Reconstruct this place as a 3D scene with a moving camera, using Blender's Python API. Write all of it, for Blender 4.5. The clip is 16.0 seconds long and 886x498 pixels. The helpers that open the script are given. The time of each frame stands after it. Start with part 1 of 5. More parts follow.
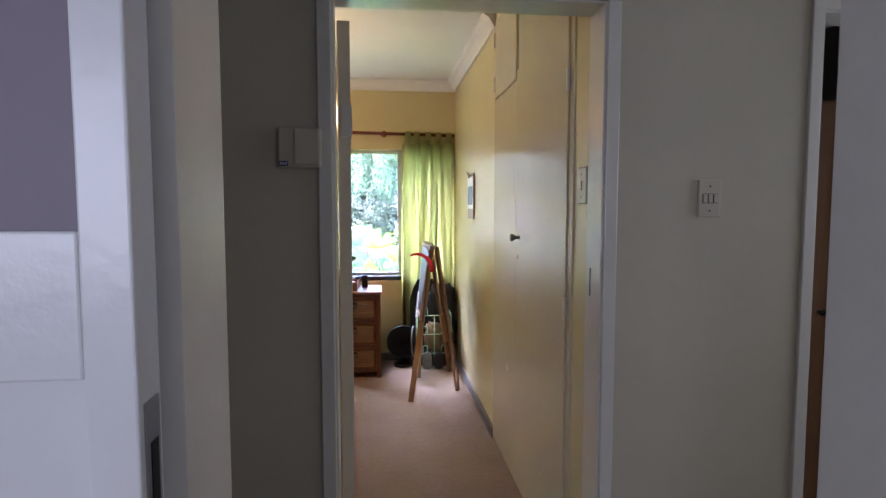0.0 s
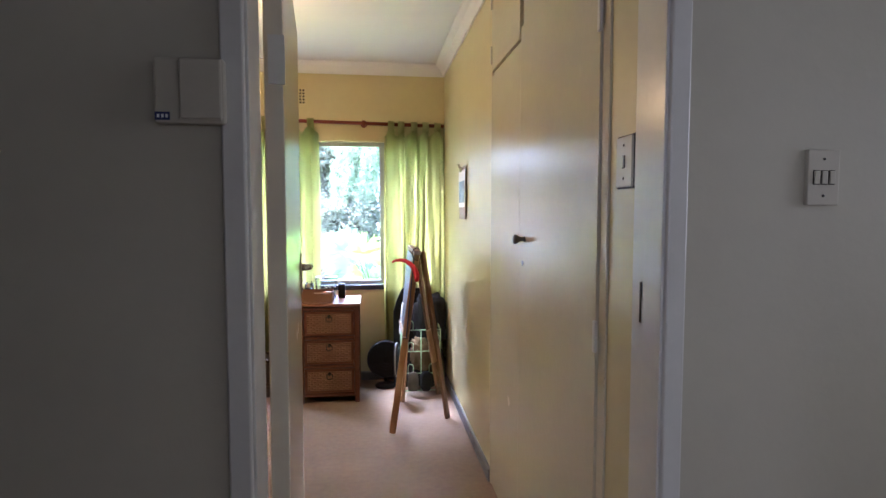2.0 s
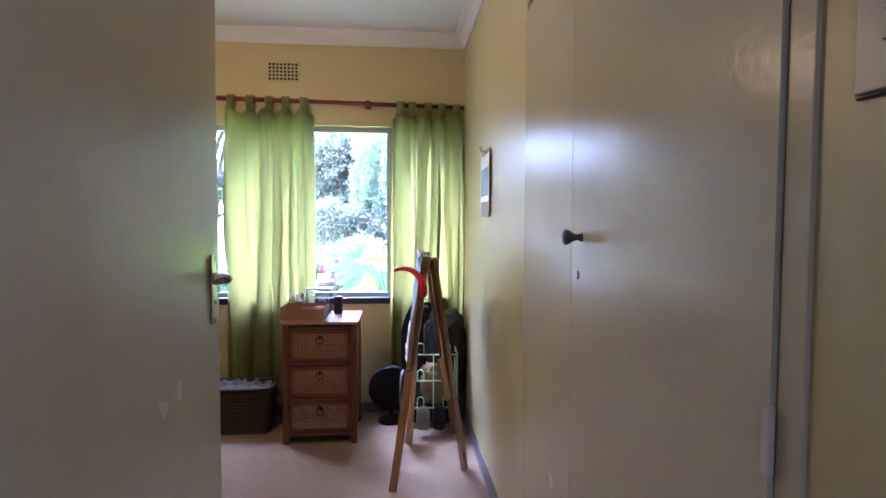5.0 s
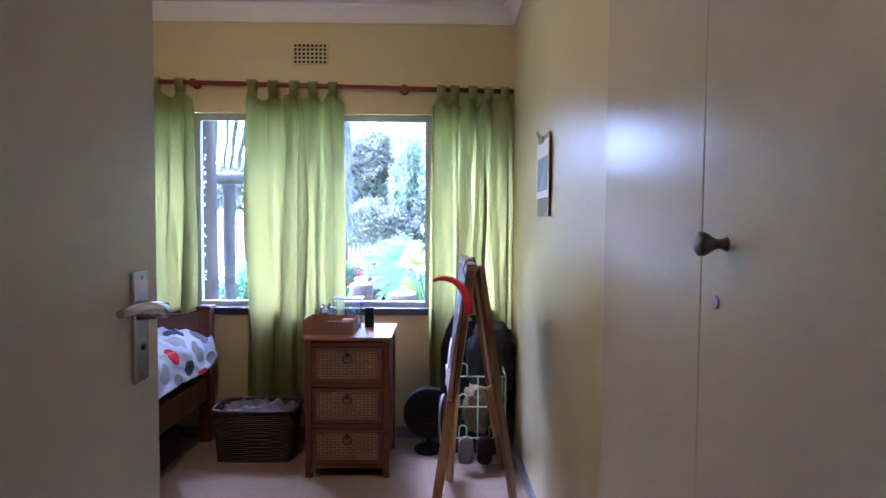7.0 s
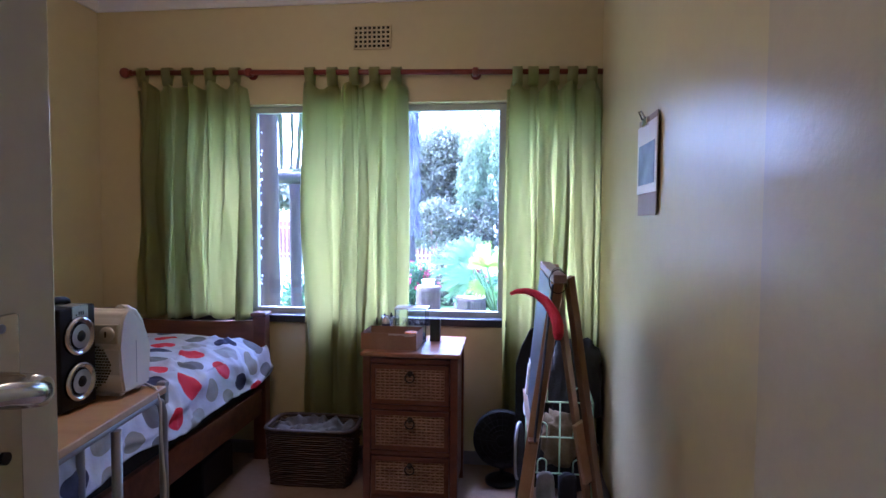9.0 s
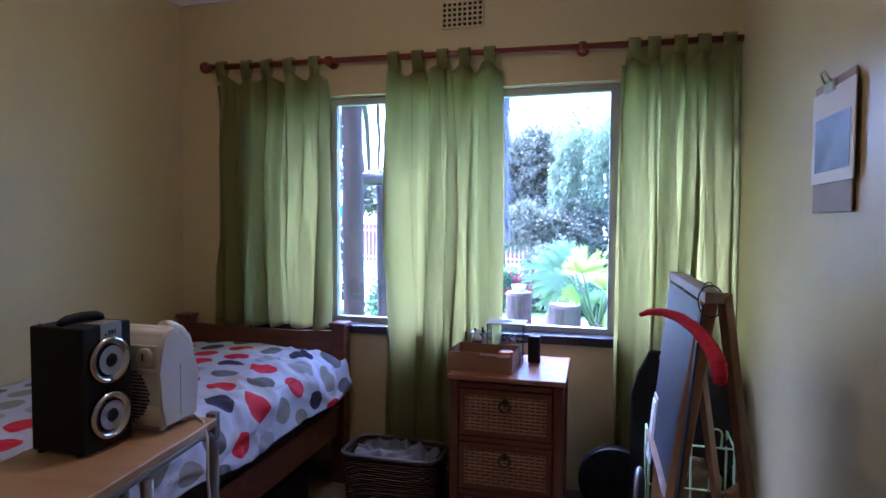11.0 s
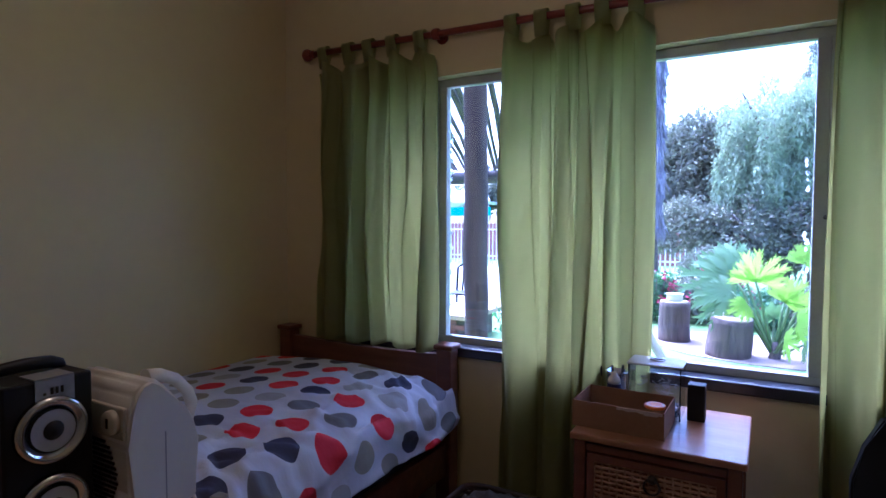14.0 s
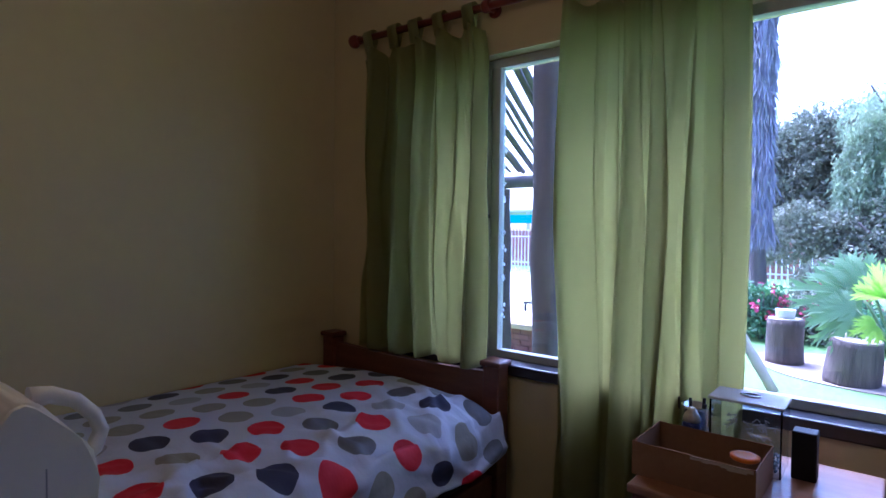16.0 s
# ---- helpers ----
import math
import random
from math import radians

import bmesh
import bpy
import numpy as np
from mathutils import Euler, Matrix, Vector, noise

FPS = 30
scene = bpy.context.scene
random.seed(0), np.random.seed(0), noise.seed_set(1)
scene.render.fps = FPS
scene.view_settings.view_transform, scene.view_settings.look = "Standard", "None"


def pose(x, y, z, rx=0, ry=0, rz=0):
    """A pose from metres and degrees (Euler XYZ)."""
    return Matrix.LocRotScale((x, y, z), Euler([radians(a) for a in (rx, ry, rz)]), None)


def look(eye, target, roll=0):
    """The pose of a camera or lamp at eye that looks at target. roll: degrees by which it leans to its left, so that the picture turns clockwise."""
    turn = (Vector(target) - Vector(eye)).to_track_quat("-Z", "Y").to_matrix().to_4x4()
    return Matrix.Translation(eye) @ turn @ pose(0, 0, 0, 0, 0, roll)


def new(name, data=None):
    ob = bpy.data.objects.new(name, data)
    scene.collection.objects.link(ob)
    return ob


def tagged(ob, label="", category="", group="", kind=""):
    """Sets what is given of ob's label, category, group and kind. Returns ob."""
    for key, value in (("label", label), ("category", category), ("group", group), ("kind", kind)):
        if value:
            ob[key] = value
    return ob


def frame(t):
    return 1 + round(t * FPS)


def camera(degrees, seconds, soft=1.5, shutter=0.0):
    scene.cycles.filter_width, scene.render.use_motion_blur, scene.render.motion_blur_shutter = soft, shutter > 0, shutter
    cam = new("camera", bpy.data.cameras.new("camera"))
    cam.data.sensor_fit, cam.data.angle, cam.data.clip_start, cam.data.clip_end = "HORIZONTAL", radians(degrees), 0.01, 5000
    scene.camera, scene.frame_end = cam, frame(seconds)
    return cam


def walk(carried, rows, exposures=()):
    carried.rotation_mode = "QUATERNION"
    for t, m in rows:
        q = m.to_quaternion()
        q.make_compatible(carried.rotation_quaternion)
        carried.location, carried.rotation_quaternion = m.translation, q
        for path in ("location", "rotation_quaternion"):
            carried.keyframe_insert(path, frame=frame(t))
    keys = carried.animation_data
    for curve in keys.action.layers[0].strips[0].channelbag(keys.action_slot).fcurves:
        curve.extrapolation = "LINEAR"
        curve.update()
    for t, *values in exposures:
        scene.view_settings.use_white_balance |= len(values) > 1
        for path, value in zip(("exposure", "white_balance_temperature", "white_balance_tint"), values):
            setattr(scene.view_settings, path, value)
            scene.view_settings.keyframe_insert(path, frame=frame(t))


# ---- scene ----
cam = camera(76.1, 16.0)
PATH = [
    (0, (0.109, -1.679, 1.435), (0.326, 0.304, 1.291), 0.0),
    (0.5, (0.129, -1.523, 1.413), (0.36, 0.458, 1.275), -0.0),
    (1, (0.164, -1.356, 1.413), (0.404, 0.625, 1.276), 0.1),
    (1.5, (0.186, -1.228, 1.404), (0.432, 0.752, 1.273), -0.0),
    (2, (0.198, -1.083, 1.391), (0.447, 0.898, 1.265), 0.0),
    (2.5, (0.21, -0.937, 1.388), (0.457, 1.044, 1.265), 0.1),
    (3, (0.22, -0.813, 1.388), (0.463, 1.168, 1.268), 0.1),
    (3.2, (0.227, -0.765, 1.381), (0.466, 1.218, 1.269), 0.0),
    (5.5, (0.347, -0.169, 1.323), (0.482, 1.824, 1.228), 0.4),
    (6, (0.339, -0.051, 1.323), (0.444, 1.944, 1.228), 0.3),
    (6.5, (0.336, 0.068, 1.32), (0.403, 2.065, 1.226), 0.2),
    (7, (0.337, 0.186, 1.319), (0.36, 2.184, 1.229), 0.4),
    (7.5, (0.316, 0.282, 1.317), (0.296, 2.28, 1.229), 0.3),
    (8, (0.294, 0.399, 1.309), (0.228, 2.396, 1.227), 0.4),
    (8.5, (0.302, 0.491, 1.322), (0.164, 2.484, 1.234), 0.3),
    (10.8, (0.226, 0.892, 1.32), (-0.262, 2.829, 1.235), 0.5),
    (11, (0.207, 0.939, 1.314), (-0.312, 2.869, 1.231), 0.3),
    (11.5, (0.19, 1.024, 1.318), (-0.421, 2.926, 1.233), 0.3),
    (12, (0.161, 1.107, 1.318), (-0.529, 2.983, 1.234), 0.3),
    (12.5, (0.143, 1.199, 1.324), (-0.622, 3.044, 1.239), 0.3),
    (13, (0.135, 1.277, 1.333), (-0.707, 3.089, 1.247), 0.3),
    (13.5, (0.133, 1.368, 1.341), (-0.782, 3.145, 1.252), 0.3),
    (14, (0.136, 1.472, 1.335), (-0.855, 3.207, 1.246), 0.2),
    (14.5, (0.132, 1.565, 1.335), (-0.938, 3.252, 1.246), 0.2),
    (15, (0.13, 1.648, 1.311), (-1.014, 3.287, 1.235), 0.4),
    (15.5, (0.13, 1.727, 1.304), (-1.073, 3.324, 1.234), 0.5),
    (16, (0.12, 1.812, 1.299), (-1.135, 3.368, 1.236), 0.6),
]
walk(cam, [(t, look(eye, target, roll)) for t, eye, target, roll in PATH], [(0, 4.95, 5080, 23), (1.5, 5.12, 5030, 23), (3, 4.95, 4880, 24), (5.5, 4.64, 4600, 31), (8.5, 4.15, 4360, 36), (11, 3.77, 4300, 37), (12.5, 3.48, 4300, 38), (14.5, 2.88, 4340, 36), (16, 2.74, 4390, 34)])

# ---- world, sun, lights ----
world = bpy.data.worlds.new("sky")
scene.world = world
world.use_nodes = True
wn, wl = world.node_tree.nodes, world.node_tree.links
sky = wn.new("ShaderNodeTexSky")
sky.sky_type, sky.sun_disc = "NISHITA", False
sky.sun_elevation, sky.sun_rotation = radians(57), radians(-56.3)
sky.dust_density = 4.0
bg = wn["Background"]
wl.new(sky.outputs[0], bg.inputs[0])
bg.inputs[1].default_value = 0.15

sun_data = bpy.data.lights.new("sun", "SUN")
sun_data.energy, sun_data.angle, sun_data.color = 2.0, radians(50), (0.95, 0.97, 1.0)
sun = new("sun", sun_data)
sun.matrix_world = look((-6, 4, 11), (0, 0, 0))


def area(name, eye, target, w, h, watts, color=(1, 1, 1)):
    d = bpy.data.lights.new(name, "AREA")
    d.shape, d.size, d.size_y, d.energy, d.color = "RECTANGLE", w, h, watts, color
    o = new(name, d)
    o.matrix_world = look(eye, target)
    return o


area("back_room_window_light", (-1.4, -4.2, 1.6), (0.3, -0.5, 1.3), 1.5, 1.1, 0.92, (1.0, 0.96, 0.9))
# Added fill with no real source, for the doorway's left side.
area("back_room_side_fill", (1.6, -4.0, 1.6), (0.0, -1.0, 1.3), 1.0, 1.1, 0.22, (1.0, 0.96, 0.88))
# Unseen fill lamp added to brighten the corridor; that end wall has no window.
area("corridor_end_fill", (2.9, -0.55, 1.6), (0.0, -0.5, 1.3), 0.7, 1.0, 0.27, (1.0, 0.95, 0.82))
bulb_data = bpy.data.lights.new("bulb_light", "POINT")
bulb_data.energy, bulb_data.color, bulb_data.shadow_soft_size = 0.78, (1, 0.62, 0.25), 0.05
bulb = new("bulb_light", bulb_data)
bulb.location = (-0.6, 2.16, 2.05)


# ---- materials ----
def mat(name, color, rough=0.6, metal=0.0, spec=0.5, noise=0.0, scale=8.0, bump=0.0, bscale=60.0, fine=0.0, stretch=(1, 1, 1), color2=None, rvar=0.0, sheen=0.0, dist=0.01, rand=0.0):
    """A principled material with broad and fine colour variation and relief."""
    m = bpy.data.materials.new(name)
    m.use_nodes = True
    n, l = m.node_tree.nodes, m.node_tree.links
    p = n["Principled BSDF"]
    p.inputs["Base Color"].default_value = (*color, 1)
    p.inputs["Roughness"].default_value = rough
    p.inputs["Metallic"].default_value = metal
    p.inputs["Specular IOR Level"].default_value = spec
    if sheen:
        p.inputs["Sheen Weight"].default_value = sheen
    co = n.new("ShaderNodeTexCoord")
    mp = n.new("ShaderNodeMapping")
    mp.inputs["Scale"].default_value = stretch
    l.new(co.outputs["Object"], mp.inputs[0])
    if noise or color2 or fine:
        a = n.new("ShaderNodeTexNoise")
        a.inputs["Scale"].default_value, a.inputs["Detail"].default_value = scale, 5
        l.new(mp.outputs[0], a.inputs[0])
        b = n.new("ShaderNodeTexNoise")
        b.inputs["Scale"].default_value, b.inputs["Detail"].default_value = scale * 14, 3
        l.new(mp.outputs[0], b.inputs[0])
        r = n.new("ShaderNodeMapRange")
        r.inputs[1].default_value, r.inputs[2].default_value = 0.3, 0.7
        l.new(a.outputs[0], r.inputs[0])
        mix = n.new("ShaderNodeMix")
        mix.data_type = "RGBA"
        c2 = color2 or tuple(c * (1 - noise) for c in color)
        mix.inputs[6].default_value, mix.inputs[7].default_value = (*color, 1), (*c2, 1)
        l.new(r.outputs[0], mix.inputs[0])
        hs = n.new("ShaderNodeHueSaturation")
        r2 = n.new("ShaderNodeMapRange")
        r2.inputs[1].default_value, r2.inputs[2].default_value = 0.25, 0.75
        r2.inputs[3].default_value, r2.inputs[4].default_value = 1 - fine, 1 + fine
        l.new(b.outputs[0], r2.inputs[0])
        if rand:
            oi = n.new("ShaderNodeObjectInfo")
            r3 = n.new("ShaderNodeMapRange")
            r3.inputs[3].default_value, r3.inputs[4].default_value = 1 - rand, 1 + rand
            l.new(oi.outputs["Random"], r3.inputs[0])
            mu = n.new("ShaderNodeMath")
            mu.operation = "MULTIPLY"
            l.new(r2.outputs[0], mu.inputs[0])
            l.new(r3.outputs[0], mu.inputs[1])
            l.new(mu.outputs[0], hs.inputs["Value"])
        else:
            l.new(r2.outputs[0], hs.inputs["Value"])
        l.new(mix.outputs[2], hs.inputs["Color"])
        l.new(hs.outputs[0], p.inputs["Base Color"])
        if rvar:
            r4 = n.new("ShaderNodeMapRange")
            r4.inputs[3].default_value, r4.inputs[4].default_value = rough - rvar, rough + rvar
            l.new(a.outputs[0], r4.inputs[0])
            l.new(r4.outputs[0], p.inputs["Roughness"])
    if bump:
        c = n.new("ShaderNodeTexNoise")
        c.inputs["Scale"].default_value, c.inputs["Detail"].default_value = bscale, 4
        l.new(mp.outputs[0], c.inputs[0])
        bu = n.new("ShaderNodeBump")
        bu.inputs["Strength"].default_value, bu.inputs["Distance"].default_value = bump, dist
        l.new(c.outputs[0], bu.inputs["Height"])
        l.new(bu.outputs[0], p.inputs["Normal"])
    return m


def translucent(m, color, weight):
    """Lets light through a thin material (cloth, leaves)."""
    n, l = m.node_tree.nodes, m.node_tree.links
    out, p = n["Material Output"], n["Principled BSDF"]
    t = n.new("ShaderNodeBsdfTranslucent")
    t.inputs[0].default_value = (*color, 1)
    mx = n.new("ShaderNodeMixShader")
    mx.inputs[0].default_value = weight
    l.new(p.outputs[0], mx.inputs[1])
    l.new(t.outputs[0], mx.inputs[2])
    l.new(mx.outputs[0], out.inputs[0])
    return m


M = {}
M["wall"] = mat("cream_wall_paint", (0.60, 0.52, 0.27), 0.38, noise=0.08, scale=1.3, fine=0.02, bump=0.12, bscale=45, dist=0.004, rvar=0.08)
M["corridor"] = mat("grey_corridor_paint", (0.5, 0.465, 0.36), 0.5, noise=0.1, scale=1.5, fine=0.02, bump=0.12, bscale=50, dist=0.004)
M["ceiling"] = mat("white_ceiling_paint", (0.74, 0.74, 0.74), 0.8, noise=0.05, scale=2, fine=0.01)
M["gloss"] = mat("cream_gloss_paint", (0.62, 0.565, 0.41), 0.25, spec=0.13, noise=0.06, scale=2.5, fine=0.015, bump=0.2, bscale=55, dist=0.004, rvar=0.05)
# Lighter copy of the cupboard's cream gloss; the leaf's light is in its colour.
M["door_gloss"] = mat("cream_gloss_paint_lightened", (0.70, 0.64, 0.50), 0.26, spec=0.14, noise=0.06, scale=2.5, fine=0.015, bump=0.16, bscale=60, dist=0.004, rvar=0.04)
M["frame_paint"] = mat("off_white_gloss_paint", (0.66, 0.64, 0.58), 0.28, noise=0.08, scale=4, fine=0.02, bump=0.1, bscale=40, dist=0.003)
M["white_gloss"] = mat("white_gloss_paint", (0.8, 0.8, 0.8), 0.22, noise=0.05, scale=4, fine=0.01, bump=0.2, bscale=45, dist=0.004)
M["steel_white"] = mat("painted_window_steel", (0.48, 0.50, 0.49), 0.4, noise=0.15, scale=9, fine=0.05, bump=0.1, bscale=80)
M["sill"] = mat("black_painted_sill", (0.02, 0.022, 0.03), 0.3, noise=0.3, scale=6, fine=0.1)
M["carpet"] = mat("beige_carpet", (0.34, 0.245, 0.18), 0.95, noise=0.2, scale=2.2, fine=0.07, bump=0.5, bscale=420, dist=0.004, spec=0.1)
M["skirting"] = mat("grey_skirting", (0.2, 0.19, 0.2), 0.5, noise=0.2, scale=6, fine=0.05)
M["wood_red"] = mat("reddish_stained_wood", (0.17, 0.058, 0.025), 0.38, color2=(0.10, 0.032, 0.015), scale=3.5, fine=0.15, stretch=(1, 1, 7), bump=0.1, bscale=30, dist=0.002)
M["wood_red_x"] = mat("reddish_stained_wood_across", (0.17, 0.06, 0.026), 0.36, color2=(0.10, 0.032, 0.015), scale=3.5, fine=0.15, stretch=(1, 7, 7), bump=0.1, bscale=30, dist=0.002)
M["chest_top"] = mat("worn_orange_varnished_pine", (0.34, 0.17, 0.08), 0.3, color2=(0.26, 0.11, 0.05), scale=3, fine=0.12, stretch=(1, 7, 7), bump=0.08, bscale=30, dist=0.002)
M["wicker"] = mat("pale_woven_wicker", (0.40, 0.24, 0.13), 0.65, color2=(0.30, 0.16, 0.09), scale=12, fine=0.25)
M["wicker_dark"] = mat("dark_woven_wicker", (0.07, 0.035, 0.022), 0.6, color2=(0.03, 0.018, 0.012), scale=14, fine=0.25)
M["pole_red"] = mat("red_brown_curtain_pole", (0.2, 0.035, 0.02), 0.3, noise=0.3, scale=5, fine=0.1)
M["pine"] = mat("bare_pine", (0.5, 0.31, 0.15), 0.5, color2=(0.4, 0.22, 0.1), scale=4, fine=0.1, stretch=(6, 6, 1))
M["birch"] = mat("pale_wood_laminate", (0.5, 0.33, 0.16), 0.35, color2=(0.42, 0.26, 0.12), scale=3, fine=0.06, stretch=(1, 8, 1))
M["slate"] = mat("blue_grey_slate_board", (0.075, 0.09, 0.13), 0.5, noise=0.2, scale=5, fine=0.06)
M["red_wool"] = mat("red_crochet", (0.62, 0.02, 0.045), 0.85, noise=0.2, scale=20, fine=0.2, bump=0.5, bscale=150, dist=0.003)
M["chrome"] = mat("chrome", (0.62, 0.61, 0.6), 0.16, metal=1.0, noise=0.1, scale=12, fine=0.03)
M["grey_metal"] = mat("grey_painted_tube", (0.3, 0.31, 0.32), 0.35, metal=0.3, noise=0.1, scale=12, fine=0.05)
M["green_wire"] = mat("pale_green_wire", (0.42, 0.62, 0.36), 0.4, noise=0.1, scale=10, fine=0.05)
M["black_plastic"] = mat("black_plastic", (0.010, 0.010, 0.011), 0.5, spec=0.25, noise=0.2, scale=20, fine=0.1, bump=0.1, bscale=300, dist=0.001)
M["black_cloth"] = mat("black_cloth", (0.014, 0.014, 0.017), 0.8, noise=0.3, scale=10, fine=0.2, bump=0.4, bscale=120, dist=0.004)
M["white_plastic"] = mat("off_white_plastic", (0.68, 0.66, 0.6), 0.38, noise=0.05, scale=6, fine=0.02)
M["aged_plastic"] = mat("aged_cream_plastic", (0.5, 0.46, 0.36), 0.45, noise=0.06, scale=9, fine=0.02)
M["cream_plastic"] = mat("cream_plastic", (0.56, 0.53, 0.44), 0.35, noise=0.06, scale=10, fine=0.02)
M["knob_metal"] = mat("dull_grey_knob_metal", (0.16, 0.16, 0.155), 0.38, metal=0.6, noise=0.2, scale=25, fine=0.1)
M["dark_metal"] = mat("dark_bronze", (0.06, 0.055, 0.05), 0.35, metal=0.8, noise=0.2, scale=20, fine=0.1)
M["cardboard"] = mat("brown_cardboard", (0.28, 0.15, 0.075), 0.75, noise=0.12, scale=6, fine=0.06)
M["brown_door"] = mat("brown_wood_veneer", (0.3, 0.16, 0.08), 0.45, color2=(0.22, 0.11, 0.05), scale=2, fine=0.08, stretch=(5, 5, 1))
M["paper"] = mat("white_paper", (0.8, 0.8, 0.79), 0.6, noise=0.03, scale=10, fine=0.01)
M["curtain"] = translucent(mat("green_cotton", (0.23, 0.245, 0.08), 0.85, noise=0.12, scale=3, fine=0.05, bump=0.2, bscale=500, dist=0.001, sheen=0.1), (0.74, 0.72, 0.39), 0.55)
M["flake"] = translucent(mat("flaked_white_paint", (0.7, 0.72, 0.78), 0.7), (0.8, 0.85, 0.95), 0.7)
glass = bpy.data.materials.new("window_glass")
glass.use_nodes = True
_n, _l = glass.node_tree.nodes, glass.node_tree.links
_n["Principled BSDF"].inputs["Transmission Weight"].default_value = 1
_n["Principled BSDF"].inputs["Roughness"].default_value = 0.0
_n["Principled BSDF"].inputs["IOR"].default_value = 1.45
_n["Principled BSDF"].inputs["Base Color"].default_value = (0.97, 0.99, 0.98, 1)
M["glass"] = glass


# ---- building helpers ----
def box(bm, x0, x1, y0, y1, z0, z1, bevel=0.0, seg=2):
    r = bmesh.ops.create_cube(bm, size=1)
    vs = r["verts"]
    for v in vs:
        v.co = Vector(((x0 + x1) / 2 + v.co.x * (x1 - x0), (y0 + y1) / 2 + v.co.y * (y1 - y0), (z0 + z1) / 2 + v.co.z * (z1 - z0)))
    if bevel:
        es = list({e for v in vs for e in v.link_edges})
        bmesh.ops.bevel(bm, geom=es, offset=bevel, segments=seg, affect="EDGES", profile=0.5)
    return bm


def boxes(*args, bevel=0.0):
    bm = bmesh.new()
    for a in args:
        box(bm, *a, bevel=bevel)
    return bm


def tube(bm, pts, r, sides=8, cap=True):
    """A round bar along points; r is one radius or one a point."""
    pts = [Vector(p) for p in pts]
    rs = r if isinstance(r, (list, tuple)) else [r] * len(pts)
    rings = []
    up = None
    for i, p in enumerate(pts):
        d = (pts[min(i + 1, len(pts) - 1)] - pts[max(i - 1, 0)]).normalized()
        if up is None:
            up = Vector((0, 0, 1)) if abs(d.z) < 0.9 else Vector((1, 0, 0))
        a = (up - d * up.dot(d))
        a = a.normalized() if a.length > 1e-6 else d.orthogonal().normalized()
        up = a
        b = d.cross(a)
        rings.append([bm.verts.new(p + (a * math.cos(2 * math.pi * k / sides) + b * math.sin(2 * math.pi * k / sides)) * rs[i]) for k in range(sides)])
    for q, s in zip(rings, rings[1:]):
        for k in range(sides):
            f = bm.faces.new((q[k], q[(k + 1) % sides], s[(k + 1) % sides], s[k]))
            f.smooth = sides > 5
    if cap:
        bm.faces.new(list(reversed(rings[0])))
        bm.faces.new(rings[-1])
    return bm


def lathe(bm, profile, center=(0, 0, 0), axis="z", sides=20):
    """Turns a profile of (radius, height) round an axis."""
    c = Vector(center)
    rings = []
    for r, h in profile:
        ring = []
        for k in range(sides):
            a = 2 * math.pi * k / sides
            u, v = r * math.cos(a), r * math.sin(a)
            p = (u, v, h) if axis == "z" else ((u, -h, v) if axis == "y" else (h, u, v))
            ring.append(bm.verts.new(c + Vector(p)))
        rings.append(ring)
    for q, s in zip(rings, rings[1:]):
        for k in range(sides):
            f = bm.faces.new((q[k], q[(k + 1) % sides], s[(k + 1) % sides], s[k]))
            f.smooth = True
    bm.faces.new(rings[0])
    bm.faces.new(rings[-1])
    return bm


def mesh(name, bm, material, parent=None, label="", kind="", category="", group=""):
    bmesh.ops.recalc_face_normals(bm, faces=bm.faces)
    me = bpy.data.meshes.new(name)
    bm.to_mesh(me)
    bm.free()
    if isinstance(material, str):
        material = M[material]
    if material:
        me.materials.append(material)
    ob = new(name, me)
    if parent:
        ob.parent = parent
    return tagged(ob, label, category, group, kind)


def part(name, bm, material, parent, label="", kind=""):
    return mesh(name, bm, material, parent, label, kind)


def thing(name, m, label, category, group=""):
    ob = new(name)
    ob.empty_display_size = 0.1
    ob.matrix_basis = m if isinstance(m, Matrix) else Matrix.Translation(m)
    return tagged(ob, label, category, group)


def solid(name, args, material, kind="structure", label="", category="", bevel=0.0, parent=None):
    return mesh(name, boxes(*args, bevel=bevel), material, parent, label, kind, category)


# ---- rooms ----
WX0, WX1, WY = -2.03, 0.80, 3.63
CEIL = 2.60
WIN = (-1.57, 0.74, 0.79, 1.975)
T = 0.13
solid("floor", [(-2.2, 1.5, -0.0, 3.85, -0.1, 0.0)], "carpet", label="beige wall-to-wall bedroom carpet with worn stains", category="floor")
solid("corridor_floor", [(-2.2, 3.0, -4.9, -0.0, -0.1, 0.0)], "carpet", label="beige carpet in the corridor and the room behind", category="floor")
solid("side_room_floor", [(1.5, 3.0, 0.0, 2.4, -0.1, 0.0)], "carpet", label="dim carpet of the side room", category="floor")
solid("ceiling", [(-2.2, 1.5, 0.0, 3.85, CEIL, CEIL + 0.1)], "ceiling", label="white painted bedroom ceiling board", category="ceiling")
solid("corridor_ceiling", [(-2.2, 3.0, -4.9, 0.0, CEIL, CEIL + 0.1)], "ceiling", label="white painted corridor ceiling", category="ceiling")
solid("side_room_ceiling", [(1.5, 3.0, 0.0, 2.4, CEIL, CEIL + 0.1)], "ceiling", label="white ceiling of the side room", category="ceiling")
